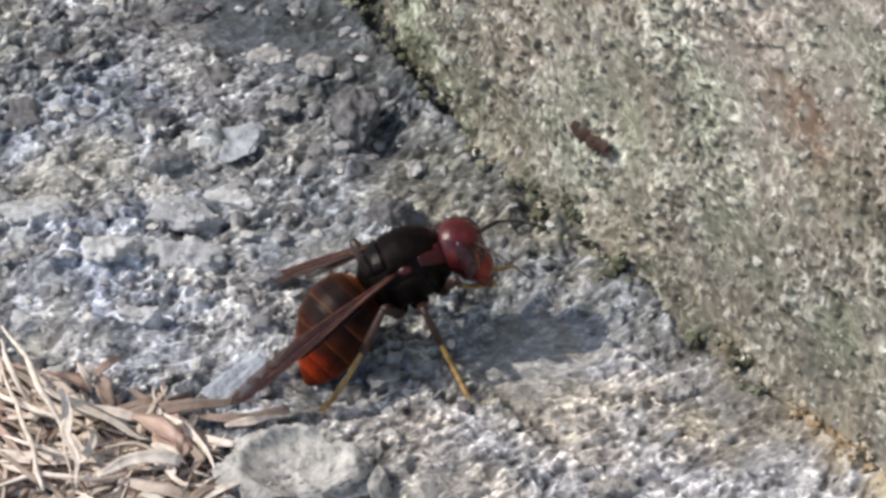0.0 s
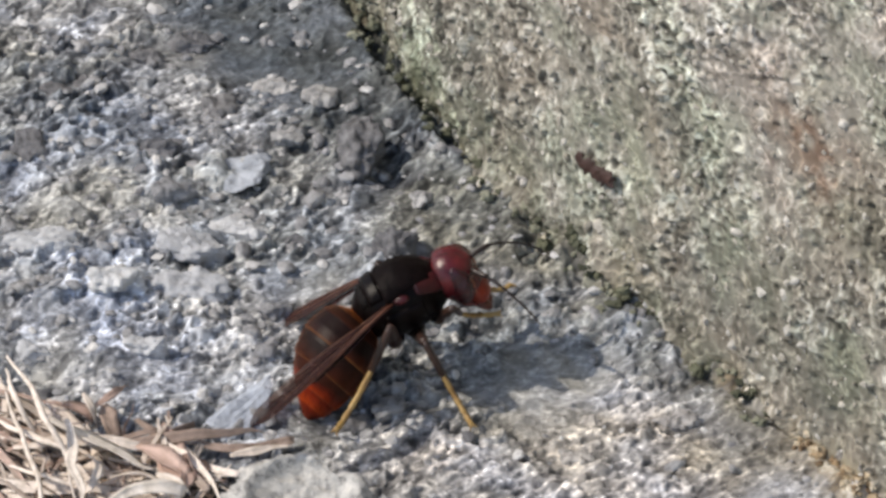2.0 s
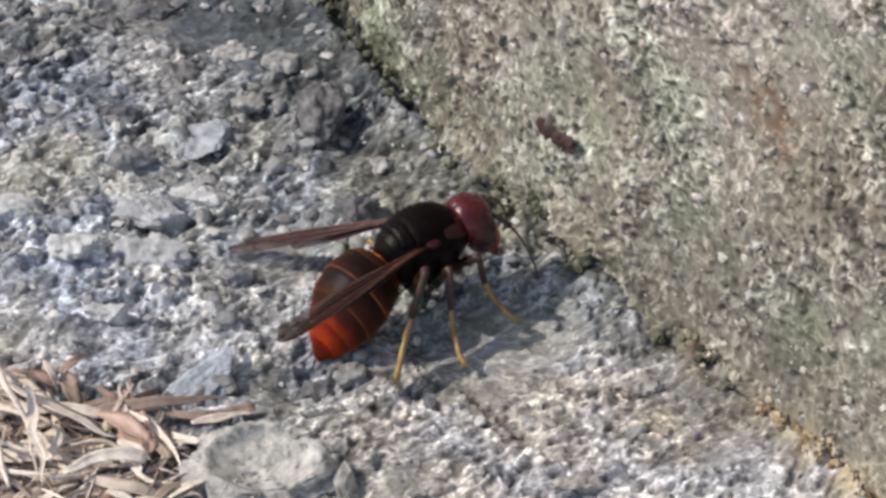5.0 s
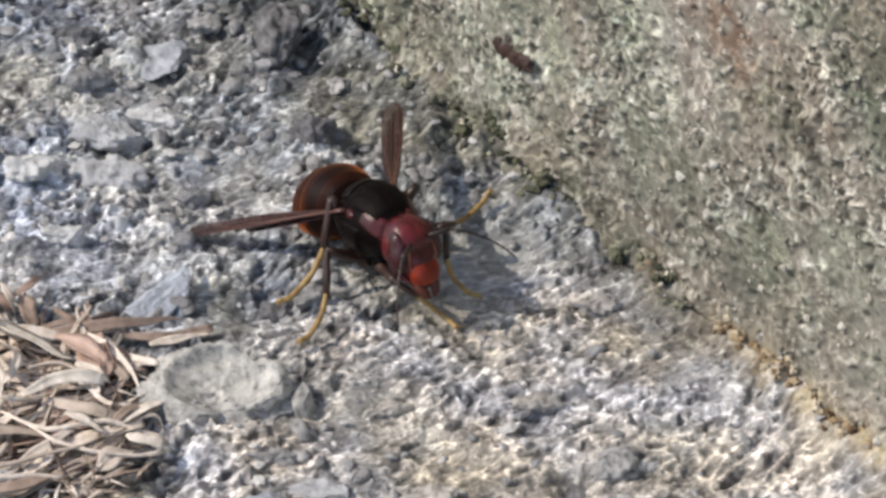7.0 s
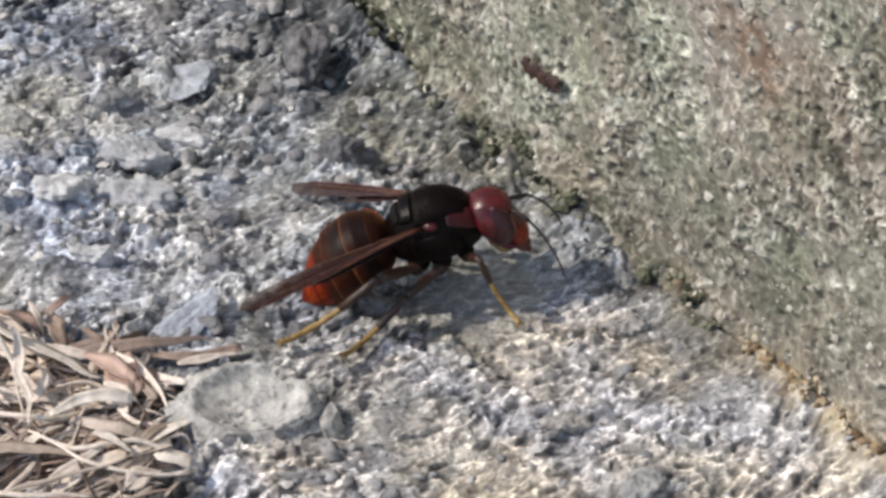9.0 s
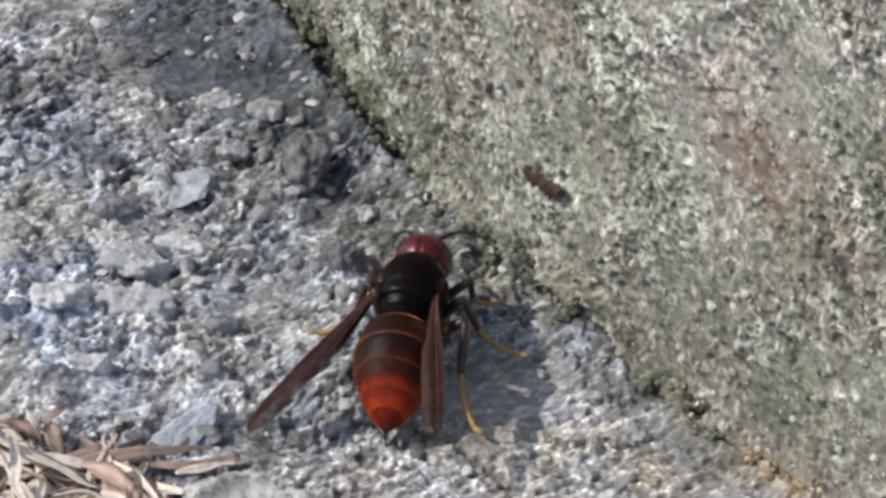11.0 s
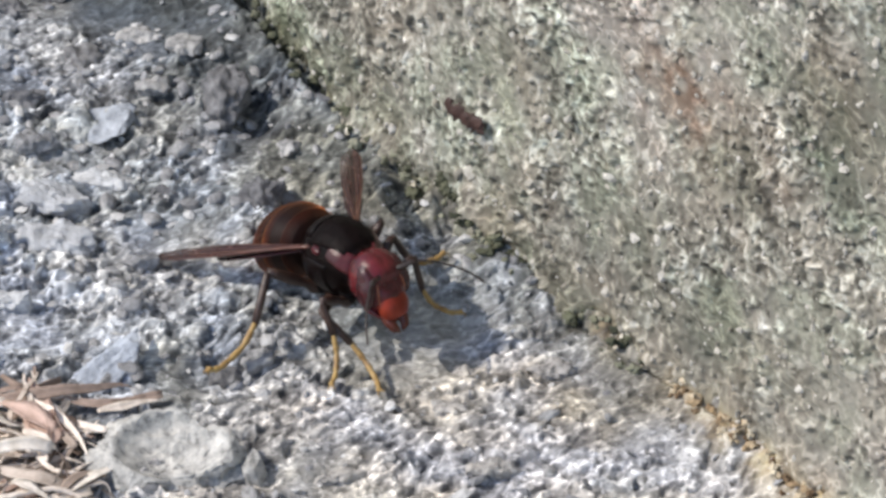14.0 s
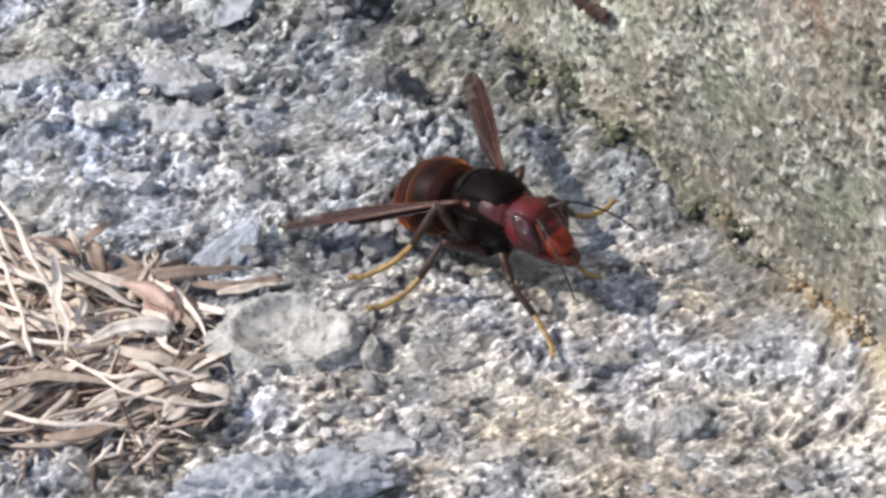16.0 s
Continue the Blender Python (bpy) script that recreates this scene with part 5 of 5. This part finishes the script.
def build_wing(sx):
    """A wing folded lengthwise, pointing back from its root; its fore edge lies outward. It clears towards its tip."""
    def strip(length, wide, lift, lean, folds):
        bm = bmesh.new()
        rows, clear, n, m = [], [], 34, 11
        for i in range(n):
            s = i / (n - 1)
            grow = min(1, s / 0.62)
            w = wide * (0.20 + 0.80 * grow * grow * (3 - 2 * grow)) * (1 if s < 0.84 else math.sqrt(max(0.03, 1 - ((s - 0.84) / 0.16) ** 2)))
            row = []
            for j in range(m):
                f = j / (m - 1)
                x = sx * (0.45 - f) * w + sx * lean * s * s
                z = lift + folds * math.sin(f * math.pi * 3.5 + 0.5) * (0.35 + s) * 0.5 - 0.25 * w * (f - 0.5) ** 2 - 0.6 * s * s
                row.append((x, -length * s, z))
                tip = min(1, max(0, (s - 0.45) / 0.45))
                clear.append(min(1, tip * (0.35 + 0.9 * f) + 0.25 * (f > 0.45) * (s > 0.3) + 0.5 * max(0, s - 0.9) * 10 * 0.6))
            rows.append(row)
        top = [[bm.verts.new(p) for p in r] for r in rows]
        low = [[bm.verts.new((p[0], p[1], p[2] - 0.05)) for p in r] for r in rows]
        for g, flip in ((top, False), (low, True)):
            for i in range(n - 1):
                for j in range(m - 1):
                    q = (g[i][j], g[i + 1][j], g[i + 1][j + 1], g[i][j + 1])
                    bm.faces.new(q if not flip else tuple(reversed(q)))
        rim = [(i, 0) for i in range(n)] + [(n - 1, j) for j in range(1, m)] + [(i, m - 1) for i in range(n - 2, -1, -1)] + [(0, j) for j in range(m - 2, 0, -1)]
        for (a, b), (c, d) in zip(rim, rim[1:] + rim[:1]):
            bm.faces.new((top[a][b], top[c][d], low[c][d], low[a][b]))
        return bm, rows, clear + clear

    def clearing(ob, values):
        layer = ob.data.attributes.new("clear", "FLOAT", "POINT")
        layer.data.foreach_set("value", np.array(values, dtype=np.float32))

    bm, rows, values = strip(20.5, 2.1, 0.15, 0.5, 0.2)
    fore = part("forewing", bm, WING_MAT, hornet, "smoky reddish-brown wing folded lengthwise, clearer towards its tip")
    clearing(fore, values)
    bm, _, values = strip(13.0, 1.9, -0.25, 0.2, 0.10)
    clearing(part("hindwing", bm, WING_MAT, fore), values)
    # veins 3 and 9 carry the painted glints
    for j, (stop, thick) in {0: (31, 0.18), 1: (24, 0.10), 3: (26, 0.06), 5: (29, 0.06), 7: (24, 0.05), 9: (18, 0.05)}.items():
        bm = bmesh.new()
        picks = list(range(0, stop + 1, 2))
        tube(bm, [Vector(rows[i][j]) + Vector((0, 0, 0.03)) for i in picks], [thick * (1 - 0.6 * k / len(picks)) for k in range(len(picks))], 6)
        part("vein", bm, GLINT_MAT if j in (3, 9) else VEIN_MAT, fore)
    for i, j in ((20, 1), (24, 3), (17, 5), (27, 5)):
        bm = bmesh.new()
        tube(bm, [Vector(rows[i][j]) + Vector((0, 0, 0.03)), Vector(rows[i + 1][j + 1]) + Vector((0, 0, 0.04)), Vector(rows[i + 1][j + 2]) + Vector((0, 0, 0.03))], [0.06, 0.05, 0.05], 6)
        part("cross_vein", bm, VEIN_MAT, fore)
    MOVING["wing_r" if sx > 0 else "wing_l"] = fore


LEG_PLAN = {"f": ((1.7, 2.6, -3.2), 4.6, 8.0, 0.5), "m": ((1.9, 0.2, -3.7), 5.2, 9.2, 0.55), "h": ((1.9, -2.1, -3.4), 6.0, 11.2, 0.6)}


def build_leg(side, pair):
    """Thigh and shank run along their own y from the hip and from the knee; the foot is part of the shank."""
    _, upper, lower, thick = LEG_PLAN[pair]
    shin = lower * 0.44
    bm = bmesh.new()
    tube(bm, [(0, 0, 0), (0, upper * 0.14, 0), (0, upper * 0.24, 0), (0, upper * 0.5, 0), (0, upper * 0.85, 0), (0, upper, 0)], [thick * 1.3, thick * 1.25, thick * 0.7, thick * 1.02, thick * 0.85, thick * 0.62], 10)
    thigh = part("thigh", bm, CH_LEG, hornet, "dark brown upper leg")
    sag = -0.11 * lower
    bm = bmesh.new()
    tube(bm, [(0, 0, 0), (0, shin * 0.1, sag * 0.08), (0, shin * 0.6, sag * 0.62), (0, shin * 0.97, sag), (0, shin, sag)], [thick * 0.5, thick * 0.62, thick * 0.72, thick * 0.66, thick * 0.4], 10)
    for k in (-1, 1):
        tube(bm, [(k * 0.15, shin * 0.95, sag - 0.1), (k * 0.3, shin * 1.1, sag - 0.3)], [0.1, 0.03], 5)
    shank = part("shank", bm, CH_LEG, hornet, "brown lower leg")
    bm = bmesh.new()
    rest = lower - shin * 0.96
    line = curve_points([(0, shin * 0.96, sag), (0, shin * 0.96 + rest * 0.4, sag * 0.95), (0, lower - 1.7, -0.35), (0, lower - 0.7, 0.25), (0, lower - 0.1, 1.2)], 26)
    girth = [thick * (0.40 + 0.20 * ((k * 5 / 26) % 1.0)) for k in range(26)]
    tube(bm, line, girth, 8)
    at, z = line[-1].y, line[-1].z
    for k in (-1, 1):
        tube(bm, [(0, at - 0.1, z), (k * 0.3, at + 0.3, z + 0.1), (k * 0.42, at + 0.5, z - 0.1)], [0.12, 0.09, 0.02], 5)
    part("foot", bm, CH_YELLOW, shank, "yellow jointed foot")
    MOVING[side + pair + "_thigh"], MOVING[side + pair + "_shank"] = thigh, shank


build_thorax()
build_abdomen()
build_head()
for sign in (1, -1):
    build_wing(sign)
for leg_side in "rl":
    for leg_pair in "fmh":
        build_leg(leg_side, leg_pair)

# ---- how the hornet moves ----
# seconds, x, y, height of the thorax, heading, pitch
BODY = [
    (0, -3.8, -14.1, 8.5, -76.8, 18.1),
    (0.5, -4.2, -13.7, 8.4, -77.9, 19),
    (1, -4, -13, 8.4, -73.6, 18.8),
    (1.5, -3.9, -14, 8.4, -75.1, 17.6),
    (2, -4.7, -13.8, 8.4, -73.1, 18.4),
    (2.5, -4.6, -12.9, 8.4, -70.5, 19.7),
    (3, -4.7, -13.1, 8.4, -72, 19.3),
    (5.3, 2, -9, 7.2, -58, 6),
    (5.5, 2.6, -10.7, 7.4, -72.9, 7.1),
    (6, 2.6, -15.3, 7, -125.8, 11.5),
    (6.5, 1.4, -16, 7, -136, 16.9),
    (7, 1.1, -17.9, 7, -148.7, 10.5),
    (7.5, -0.4, -19.4, 6.9, -165.8, 6),
    (8, 0.2, -17.9, 7, -145, 11.5),
    (8.5, 2.6, -16.4, 7.7, -95.2, 12.2),
    (9, 3.7, -16, 7.5, -89.1, 11.5),
    (9.5, 6.4, -11.4, 7.1, -76.5, 9.9),
    (9.7, 8.4, -9.9, 6.9, -62, 3),
    (11.8, -1.8, -9.1, 6.9, 0, 3),
    (12, -1.3, -8.3, 7, -6.3, 4.7),
    (12.5, 0.9, -10.2, 7.2, -63.2, 7.5),
    (13, 3.9, -12, 7.4, -112.4, 10.7),
    (13.5, 5.5, -12.6, 7.1, -131.4, 8.2),
    (14, 2.5, -13.7, 7.1, -146.1, 11.4),
    (14.5, -0.3, -19.1, 6.9, -165.2, 6.1),
    (15, -1.8, -22, 6.9, -176.2, -1.3),
    (15.5, -0, -21.9, 7, -155.2, 10.3),
    (16, 5.1, -23.7, 7.1, -138.8, 14.5),
]
ABDOMEN = [(0, 18.2, 17.3), (0.5, 17.2, 17), (1, 16.3, 20.9), (1.5, 21, 18.6), (2, 17.9, 18.6), (2.5, 13, 19.7), (3, 14, 19.2), (5.5, 14.9, 8.7), (6, 8, 0.6), (6.5, 1.9, -0.6), (7, 8.7, -0.7), (7.5, 11.4, -0.2), (8, 7.6, -1.8), (8.5, 17.1, -0.7), (9, 12.6, 4.3), (9.5, 3.2, 3.9), (12, 7.6, 3.6), (12.5, 8.8, 17.1), (13, 12, 5), (13.5, 11.7, 1.2), (14, 8.3, 0.6), (14.5, 11.3, -2), (15, 12.5, -2.5), (15.5, 8.8, -2.8), (16, 4.9, -1.6)]
WING_RIGHT = [(0, 22.7, 0.7), (0.5, 23.8, 0.2), (1, 27.1, 7), (1.5, 36, 9.7), (2, 32.5, 10.3), (2.5, 28.1, 7.6), (3, 32.1, 8.3), (5.5, 14.1, 9.7), (6, 15, -16.8), (6.5, 20.6, -17.4), (7, 27.1, -16), (7.5, 29, -13.2), (8, 23.9, -20.5), (8.5, 41.6, 8.7), (9, 32.4, 9.3), (9.5, 26.1, 0.7), (12, 6, 5), (12.5, 27.1, 15.1), (13, 19, -5), (13.5, 15.5, -11.8), (14, 17.8, -13.7), (14.5, 29.5, -9), (15, 22, -11.9), (15.5, 26.5, -6.8), (16, 24.8, -9.2)]
WING_LEFT = [(0, 41.9, -24.4), (0.5, 41.4, -29.9), (1, 35.9, -29.1), (1.5, 37.9, -27.6), (2, 42.1, -30.5), (2.5, 38.9, -31.1), (3, 39.9, -29.4), (5.5, 54, -18.5), (6, 34.4, -3), (6.5, 35.4, -5.4), (7, 29.8, -0.6), (7.5, 26.6, 5.4), (8, 33.2, -3.5), (8.5, 42.2, -20), (9, 43.6, -16.5), (9.5, 28.8, -14.4), (12, 25, -10.2), (12.5, 37.9, -20.7), (13, 29.9, -4.5), (13.5, 34, -3.2), (14, 30.4, -3.5), (14.5, 26.1, 2.4), (15, 27.1, -2.6), (15.5, 31.7, 2.5), (16, 31, 7.2)]
# seconds, turn aside, nod, both against the thorax
HEAD = [(0, -20.7, 4.1), (0.5, -19.7, 16.1), (1, -19, 20), (1.5, -20.6, 6.1), (2, -19.2, 11.1), (2.5, -18.6, 14), (3, -19.7, 8.4), (5.5, 0.1, 13), (6, 6.3, 14.1), (6.5, 2.7, 12.1), (7, 6.4, 18), (7.5, 5.7, 13.2), (8, 9.9, 25), (8.5, 1.8, 12.6), (9, 1.4, 17.1), (9.5, 1.7, 19), (12, 0, 12), (12.5, 2.1, 14.3), (13, 1.7, -0.1), (13.5, 1.9, 4.3), (14, 5.2, 17.1), (14.5, 11.5, 19.5), (15, 6.7, 19.1), (15.5, 13.4, 25.3), (16, 15.1, 40.2)]
# where feet stand on the ground, or are held over it: seconds, x, y and, where held, height
FEET = {
    "rh": [(0.0, -11.2, -25.5), (0.5, -11.2, -24.0), (1.0, -10.8, -25.0), (1.5, -11.1, -24.9), (2.0, -10.4, -23.9), (2.5, -11.3, -25.2), (3.0, -11.0, -25.6), (5.5, -8.0, -24.0), (6.0, -7.7, -24.4), (6.5, -7.4, -23.7), (7.0, -7.5, -22.1), (7.5, -7.1, -19.1), (8.5, -12.1, -26.4), (9.0, -10.7, -25.1), (9.5, -11.1, -25.0), (12.0, 2.5, -22.6), (12.5, -6.7, -25.9), (13.0, -9.6, -22.9), (13.5, -8.5, -22.7), (14.0, -8.1, -22.4), (14.5, -9.9, -25.2), (15.0, -10.2, -25.7), (15.5, -9.8, -26.1), (16.0, -7.4, -26.1)],
    "rm": [(0.0, 2.2, -22.9), (0.5, 2.6, -23.2), (1.0, 2.5, -23.3), (1.5, 2.6, -22.7), (2.0, 2.6, -23.0), (2.5, 2.7, -23.4), (3.0, 3.0, -23.5), (5.5, 3.9, -20.2), (6.0, 1.7, -26.2), (7.0, -5.6, -28.1), (7.5, -5.7, -29.4), (8.0, -6.2, -28.1), (8.5, -5.4, -28.2), (9.0, -4.8, -28.2), (9.5, 6.9, -25.9), (12.0, 12.5, -2.2), (12.5, 9.1, -11.5), (13.0, 4.0, -23.0), (13.5, 6.1, -25.0), (14.0, 5.7, -25.7), (16.0, -5.7, -30.7)],
    "rf": [(0, 4.0, -12.2, 4.6), (0.5, 4.5, -14.2, 4.6), (1.0, 3.2, -11.4, 4.6), (1.5, 2.8, -12.8, 4.6), (2.0, 4.0, -12.0, 4.6), (2.5, 4.3, -12.2, 4.6), (3.0, 3.3, -14.5, 4.6), (5.5, 11.4, -11.3), (6.0, 8.2, -25.0), (6.5, 8.2, -24.4), (7.0, 8.4, -24.4), (7.5, 1.8, -30.0), (8.0, 6.7, -26.1), (8.5, 11.4, -21.3), (9.0, 11.2, -21.4), (13.0, 11.4, -14.0), (14.5, -0.8, -31.1), (15.0, -3.7, -31.9), (15.5, 6.2, -32.4), (16.0, 11.1, -37.1)],
    "lf": [(0, 6.0, -10.9, 5), (0.5, 6.2, -10.6, 5), (1.0, 5.8, -9.0, 5), (1.5, 4.6, -9.6, 5), (2.0, 5.7, -9.2, 5), (2.5, 5.3, -8.0, 5), (3.0, 5.6, -8.0, 5), (6.0, 14.6, -7.3), (6.5, 13.9, -5.3), (7.5, 11.4, -17.6), (8.0, 11.2, -17.0), (14.0, 12.9, -14.6), (14.5, 12.6, -16.5), (15.0, 5.5, -30.2)],
    "lm": [(7.0, 13.5, -4.5), (7.5, 14.1, -9.6), (8.0, 13.8, -8.9), (14.5, 13.3, -9.5), (15.0, 14.1, -8.5), (15.5, 13.3, -8.1), (16.0, 16.5, -15.0)],
    "lh": [(0, -7.0, -16.8), (5.5, -11.3, -23.7), (12.0, -7.1, -23.9), (12.5, -9.2, -23.3)],
}
REST_FAR = {"f": (5.5, 7.5), "m": (9.0, 0.5), "h": (5.5, -5.5)}
REST = {"f": (6.5, 8.5), "m": (10.5, 1.0), "h": (9.5, -8.5)}


def glide(rows, t):
    """The values of rows at t, on a smooth line that does not overshoot."""
    ts = [r[0] for r in rows]
    if t <= ts[0]:
        return list(rows[0][1:])
    if t >= ts[-1]:
        return list(rows[-1][1:])
    i = max(k for k in range(len(ts)) if ts[k] <= t)
    out = []
    for c in range(1, len(rows[0])):
        def slope(k):
            if k <= 0 or k >= len(ts) - 1:
                return 0.0
            a = (rows[k][c] - rows[k - 1][c]) / (ts[k] - ts[k - 1])
            b = (rows[k + 1][c] - rows[k][c]) / (ts[k + 1] - ts[k])
            return 0.0 if a * b <= 0 else 2 * a * b / (a + b)
        h = ts[i + 1] - ts[i]
        f = (t - ts[i]) / h
        p, q, m, n = rows[i][c], rows[i + 1][c], slope(i) * h, slope(i + 1) * h
        out.append(p * (2 * f ** 3 - 3 * f * f + 1) + m * (f ** 3 - 2 * f * f + f) + q * (3 * f * f - 2 * f ** 3) + n * (f ** 3 - f * f))
    return out


def body_pose(t):
    x, y, z, yaw, pitch = glide(BODY, t)
    return pose(x * MM, y * MM, z * MM, pitch, 0, yaw)


def plan_foot(leg):
    """Where a foot stands at every half second: where it was seen, or where it last stood, until the body has left it behind."""
    seen = {r[0]: Vector((r[1], r[2], r[3] if len(r) > 3 else 0)) for r in FEET[leg]}
    sx = 1 if leg[0] == "r" else -1
    stands, last = [], None
    for k in range(33):
        t = k * 0.5
        x, y, _, yaw, _ = glide(BODY, t)
        rx, ry = REST[leg[1]] if sx > 0 else REST_FAR[leg[1]]
        a = radians(yaw)
        rest = Vector((x + sx * rx * math.cos(a) - ry * math.sin(a), y + sx * rx * math.sin(a) + ry * math.cos(a), 0))
        if t in seen:
            spot = seen[t]
            if last is not None and spot.z == 0 and (spot - last).length < 1.6:
                spot = last
        elif last is not None and last.z == 0 and (rest - last).length < 4.5:
            spot = last
        else:
            spot = rest
        stands.append(spot)
        last = spot
    return stands


def foot_at(stands, t):
    """The foot's place at t: it stands, and swings over between two stands."""
    k = min(int(t / 0.5 + 1e-6), 31)
    f = (t - k * 0.5) / 0.5
    a, b = stands[k], stands[k + 1]
    s = min(1, max(0, (f - 0.25) / 0.5))
    s = s * s * (3 - 2 * s)
    p = a.lerp(b, s)
    lift = 1.8 * math.sin(math.pi * s) if (b - a).length > 0.3 else 0
    off = float(from_wall(p.x, p.y))
    if off < 0.8:
        p = p + OUT.to_3d() * (0.8 - off)
    return Vector((p.x, p.y, max(p.z, height_at(p.x, p.y) + 0.35) + lift))


def along(y_way, z_hint):
    """The turn that lays y along y_way with z near z_hint."""
    y = y_way.normalized()
    x = y.cross(z_hint).normalized()
    return Matrix((x, y, x.cross(y))).transposed()


def leg_rows(leg):
    sx = 1 if leg[0] == "r" else -1
    hip, upper, lower, _ = LEG_PLAN[leg[1]]
    hip = Vector((hip[0] * sx, hip[1], hip[2]))
    stands = plan_foot(leg)
    thigh, shank = [], []
    for k in range(161):
        t = k / 10
        m = body_pose(t)
        foot = (m.inverted() @ (foot_at(stands, t) * MM)) / MM
        way = foot - hip
        d = min(max(way.length, abs(upper - lower) + 0.6), upper + lower - 0.05)
        way.normalize()
        foot = hip + way * d
        ca = (upper ** 2 + d ** 2 - lower ** 2) / (2 * upper * d)
        pole = Vector((sx * 0.9, {"f": 0.25, "m": 0.0, "h": -0.2}[leg[1]], 1.0))
        pole = (pole - way * pole.dot(way)).normalized()
        knee = hip + (way * ca + pole * math.sqrt(max(0, 1 - ca * ca))) * upper
        for rows, a, b in ((thigh, hip, knee), (shank, knee, foot)):
            r = along(b - a, pole).to_4x4()
            rows.append((t, Matrix.Translation(a * MM) @ r))
    return thigh, shank


def wing_pose(sx, t):
    back, lift = glide(WING_RIGHT if sx > 0 else WING_LEFT, t)
    root = Matrix.Translation(Vector((sx * 2.6, -1.0, 1.6)) * MM)
    return root @ pose(0, 0, 0, 0, 0, sx * back) @ pose(0, 0, 0, -lift) @ pose(0, 0, 0, 0, 12 if sx > 0 else -4, 0)


# feelers: seconds, outward, nod
ANTENNA_RIGHT = [(0, 27.4, -8), (0.5, 16.1, -44.3), (1, 14, -56), (1.5, 31.2, -14.3), (2, 14, -47.1), (2.5, 14, -50), (3, 23.6, -39.7), (5.5, 26.7, -79.2), (6, 36, -28.1), (6.5, 36, -26.1), (7, 40.7, -48.8), (7.5, 36, -27.2), (8, 36, -39), (8.5, 18.4, -36.6), (9, 10, -75.1), (9.5, 10, -73), (12, 14.4, -37.2), (12.5, 10, -72.3), (13, 43.7, -20.2), (13.5, 36, -18.3), (14, 36, -31.1), (14.5, 48.7, -37.1), (15, -10.3, -50.3), (15.5, 36, -39.3), (16, 16.2, -87.8)]
ANTENNA_LEFT = [(0, 17.3, -41.8), (0.5, 15.2, -65.1), (1, 23.3, -52.2), (1.5, 14, -42.1), (2, 14, -47.1), (2.5, 33.7, -45.4), (3, 25.9, -37.8), (5.5, 10, -71), (6, 29.9, -47.4), (6.5, -12.1, 11.4), (7, 36, -32), (7.5, 36, -27.2), (8, 36, -39), (8.5, 37.9, -45.1), (9, 10, -75.1), (9.5, 10, -73), (12, 14, -48), (12.5, 10, -72.3), (13, 36.8, -51.2), (13.5, 44.8, -47.1), (14, 36, -31.1), (14.5, -8.7, -33.2), (15, 36, -33.1), (15.5, 15.8, -36.1), (16, 13.8, -56.6)]


def antenna_pose(sx, t):
    out, nod = glide(ANTENNA_RIGHT if sx > 0 else ANTENNA_LEFT, t)
    return pose(sx * 0.75 * MM, 1.9 * MM, 0.5 * MM, nod + 3 * math.sin(5.1 * t + sx), 0, -sx * out + 3 * math.sin(3.6 * t + 2 * sx))


def motions():
    ticks = [k / 10 for k in range(161)]
    walk(hornet, [(t, body_pose(t)) for t in ticks])
    walk(MOVING["abdomen"], [(t, pose(0, -4.0 * MM, -0.3 * MM, glide(ABDOMEN, t)[0], 0, glide(ABDOMEN, t)[1])) for t in ticks])
    walk(MOVING["head"], [(t, pose(0, 5.6 * MM, -0.2 * MM, glide(HEAD, t)[1], 0, glide(HEAD, t)[0])) for t in ticks])
    for sx, key in ((1, "r"), (-1, "l")):
        walk(MOVING["wing_" + key], [(t, wing_pose(sx, t)) for t in ticks])
        walk(MOVING["antenna_" + key], [(t, antenna_pose(sx, t)) for t in ticks])
        for pair in "fmh":
            thigh, shank = leg_rows(key + pair)
            walk(MOVING[key + pair + "_thigh"], thigh)
            walk(MOVING[key + pair + "_shank"], shank)


motions()
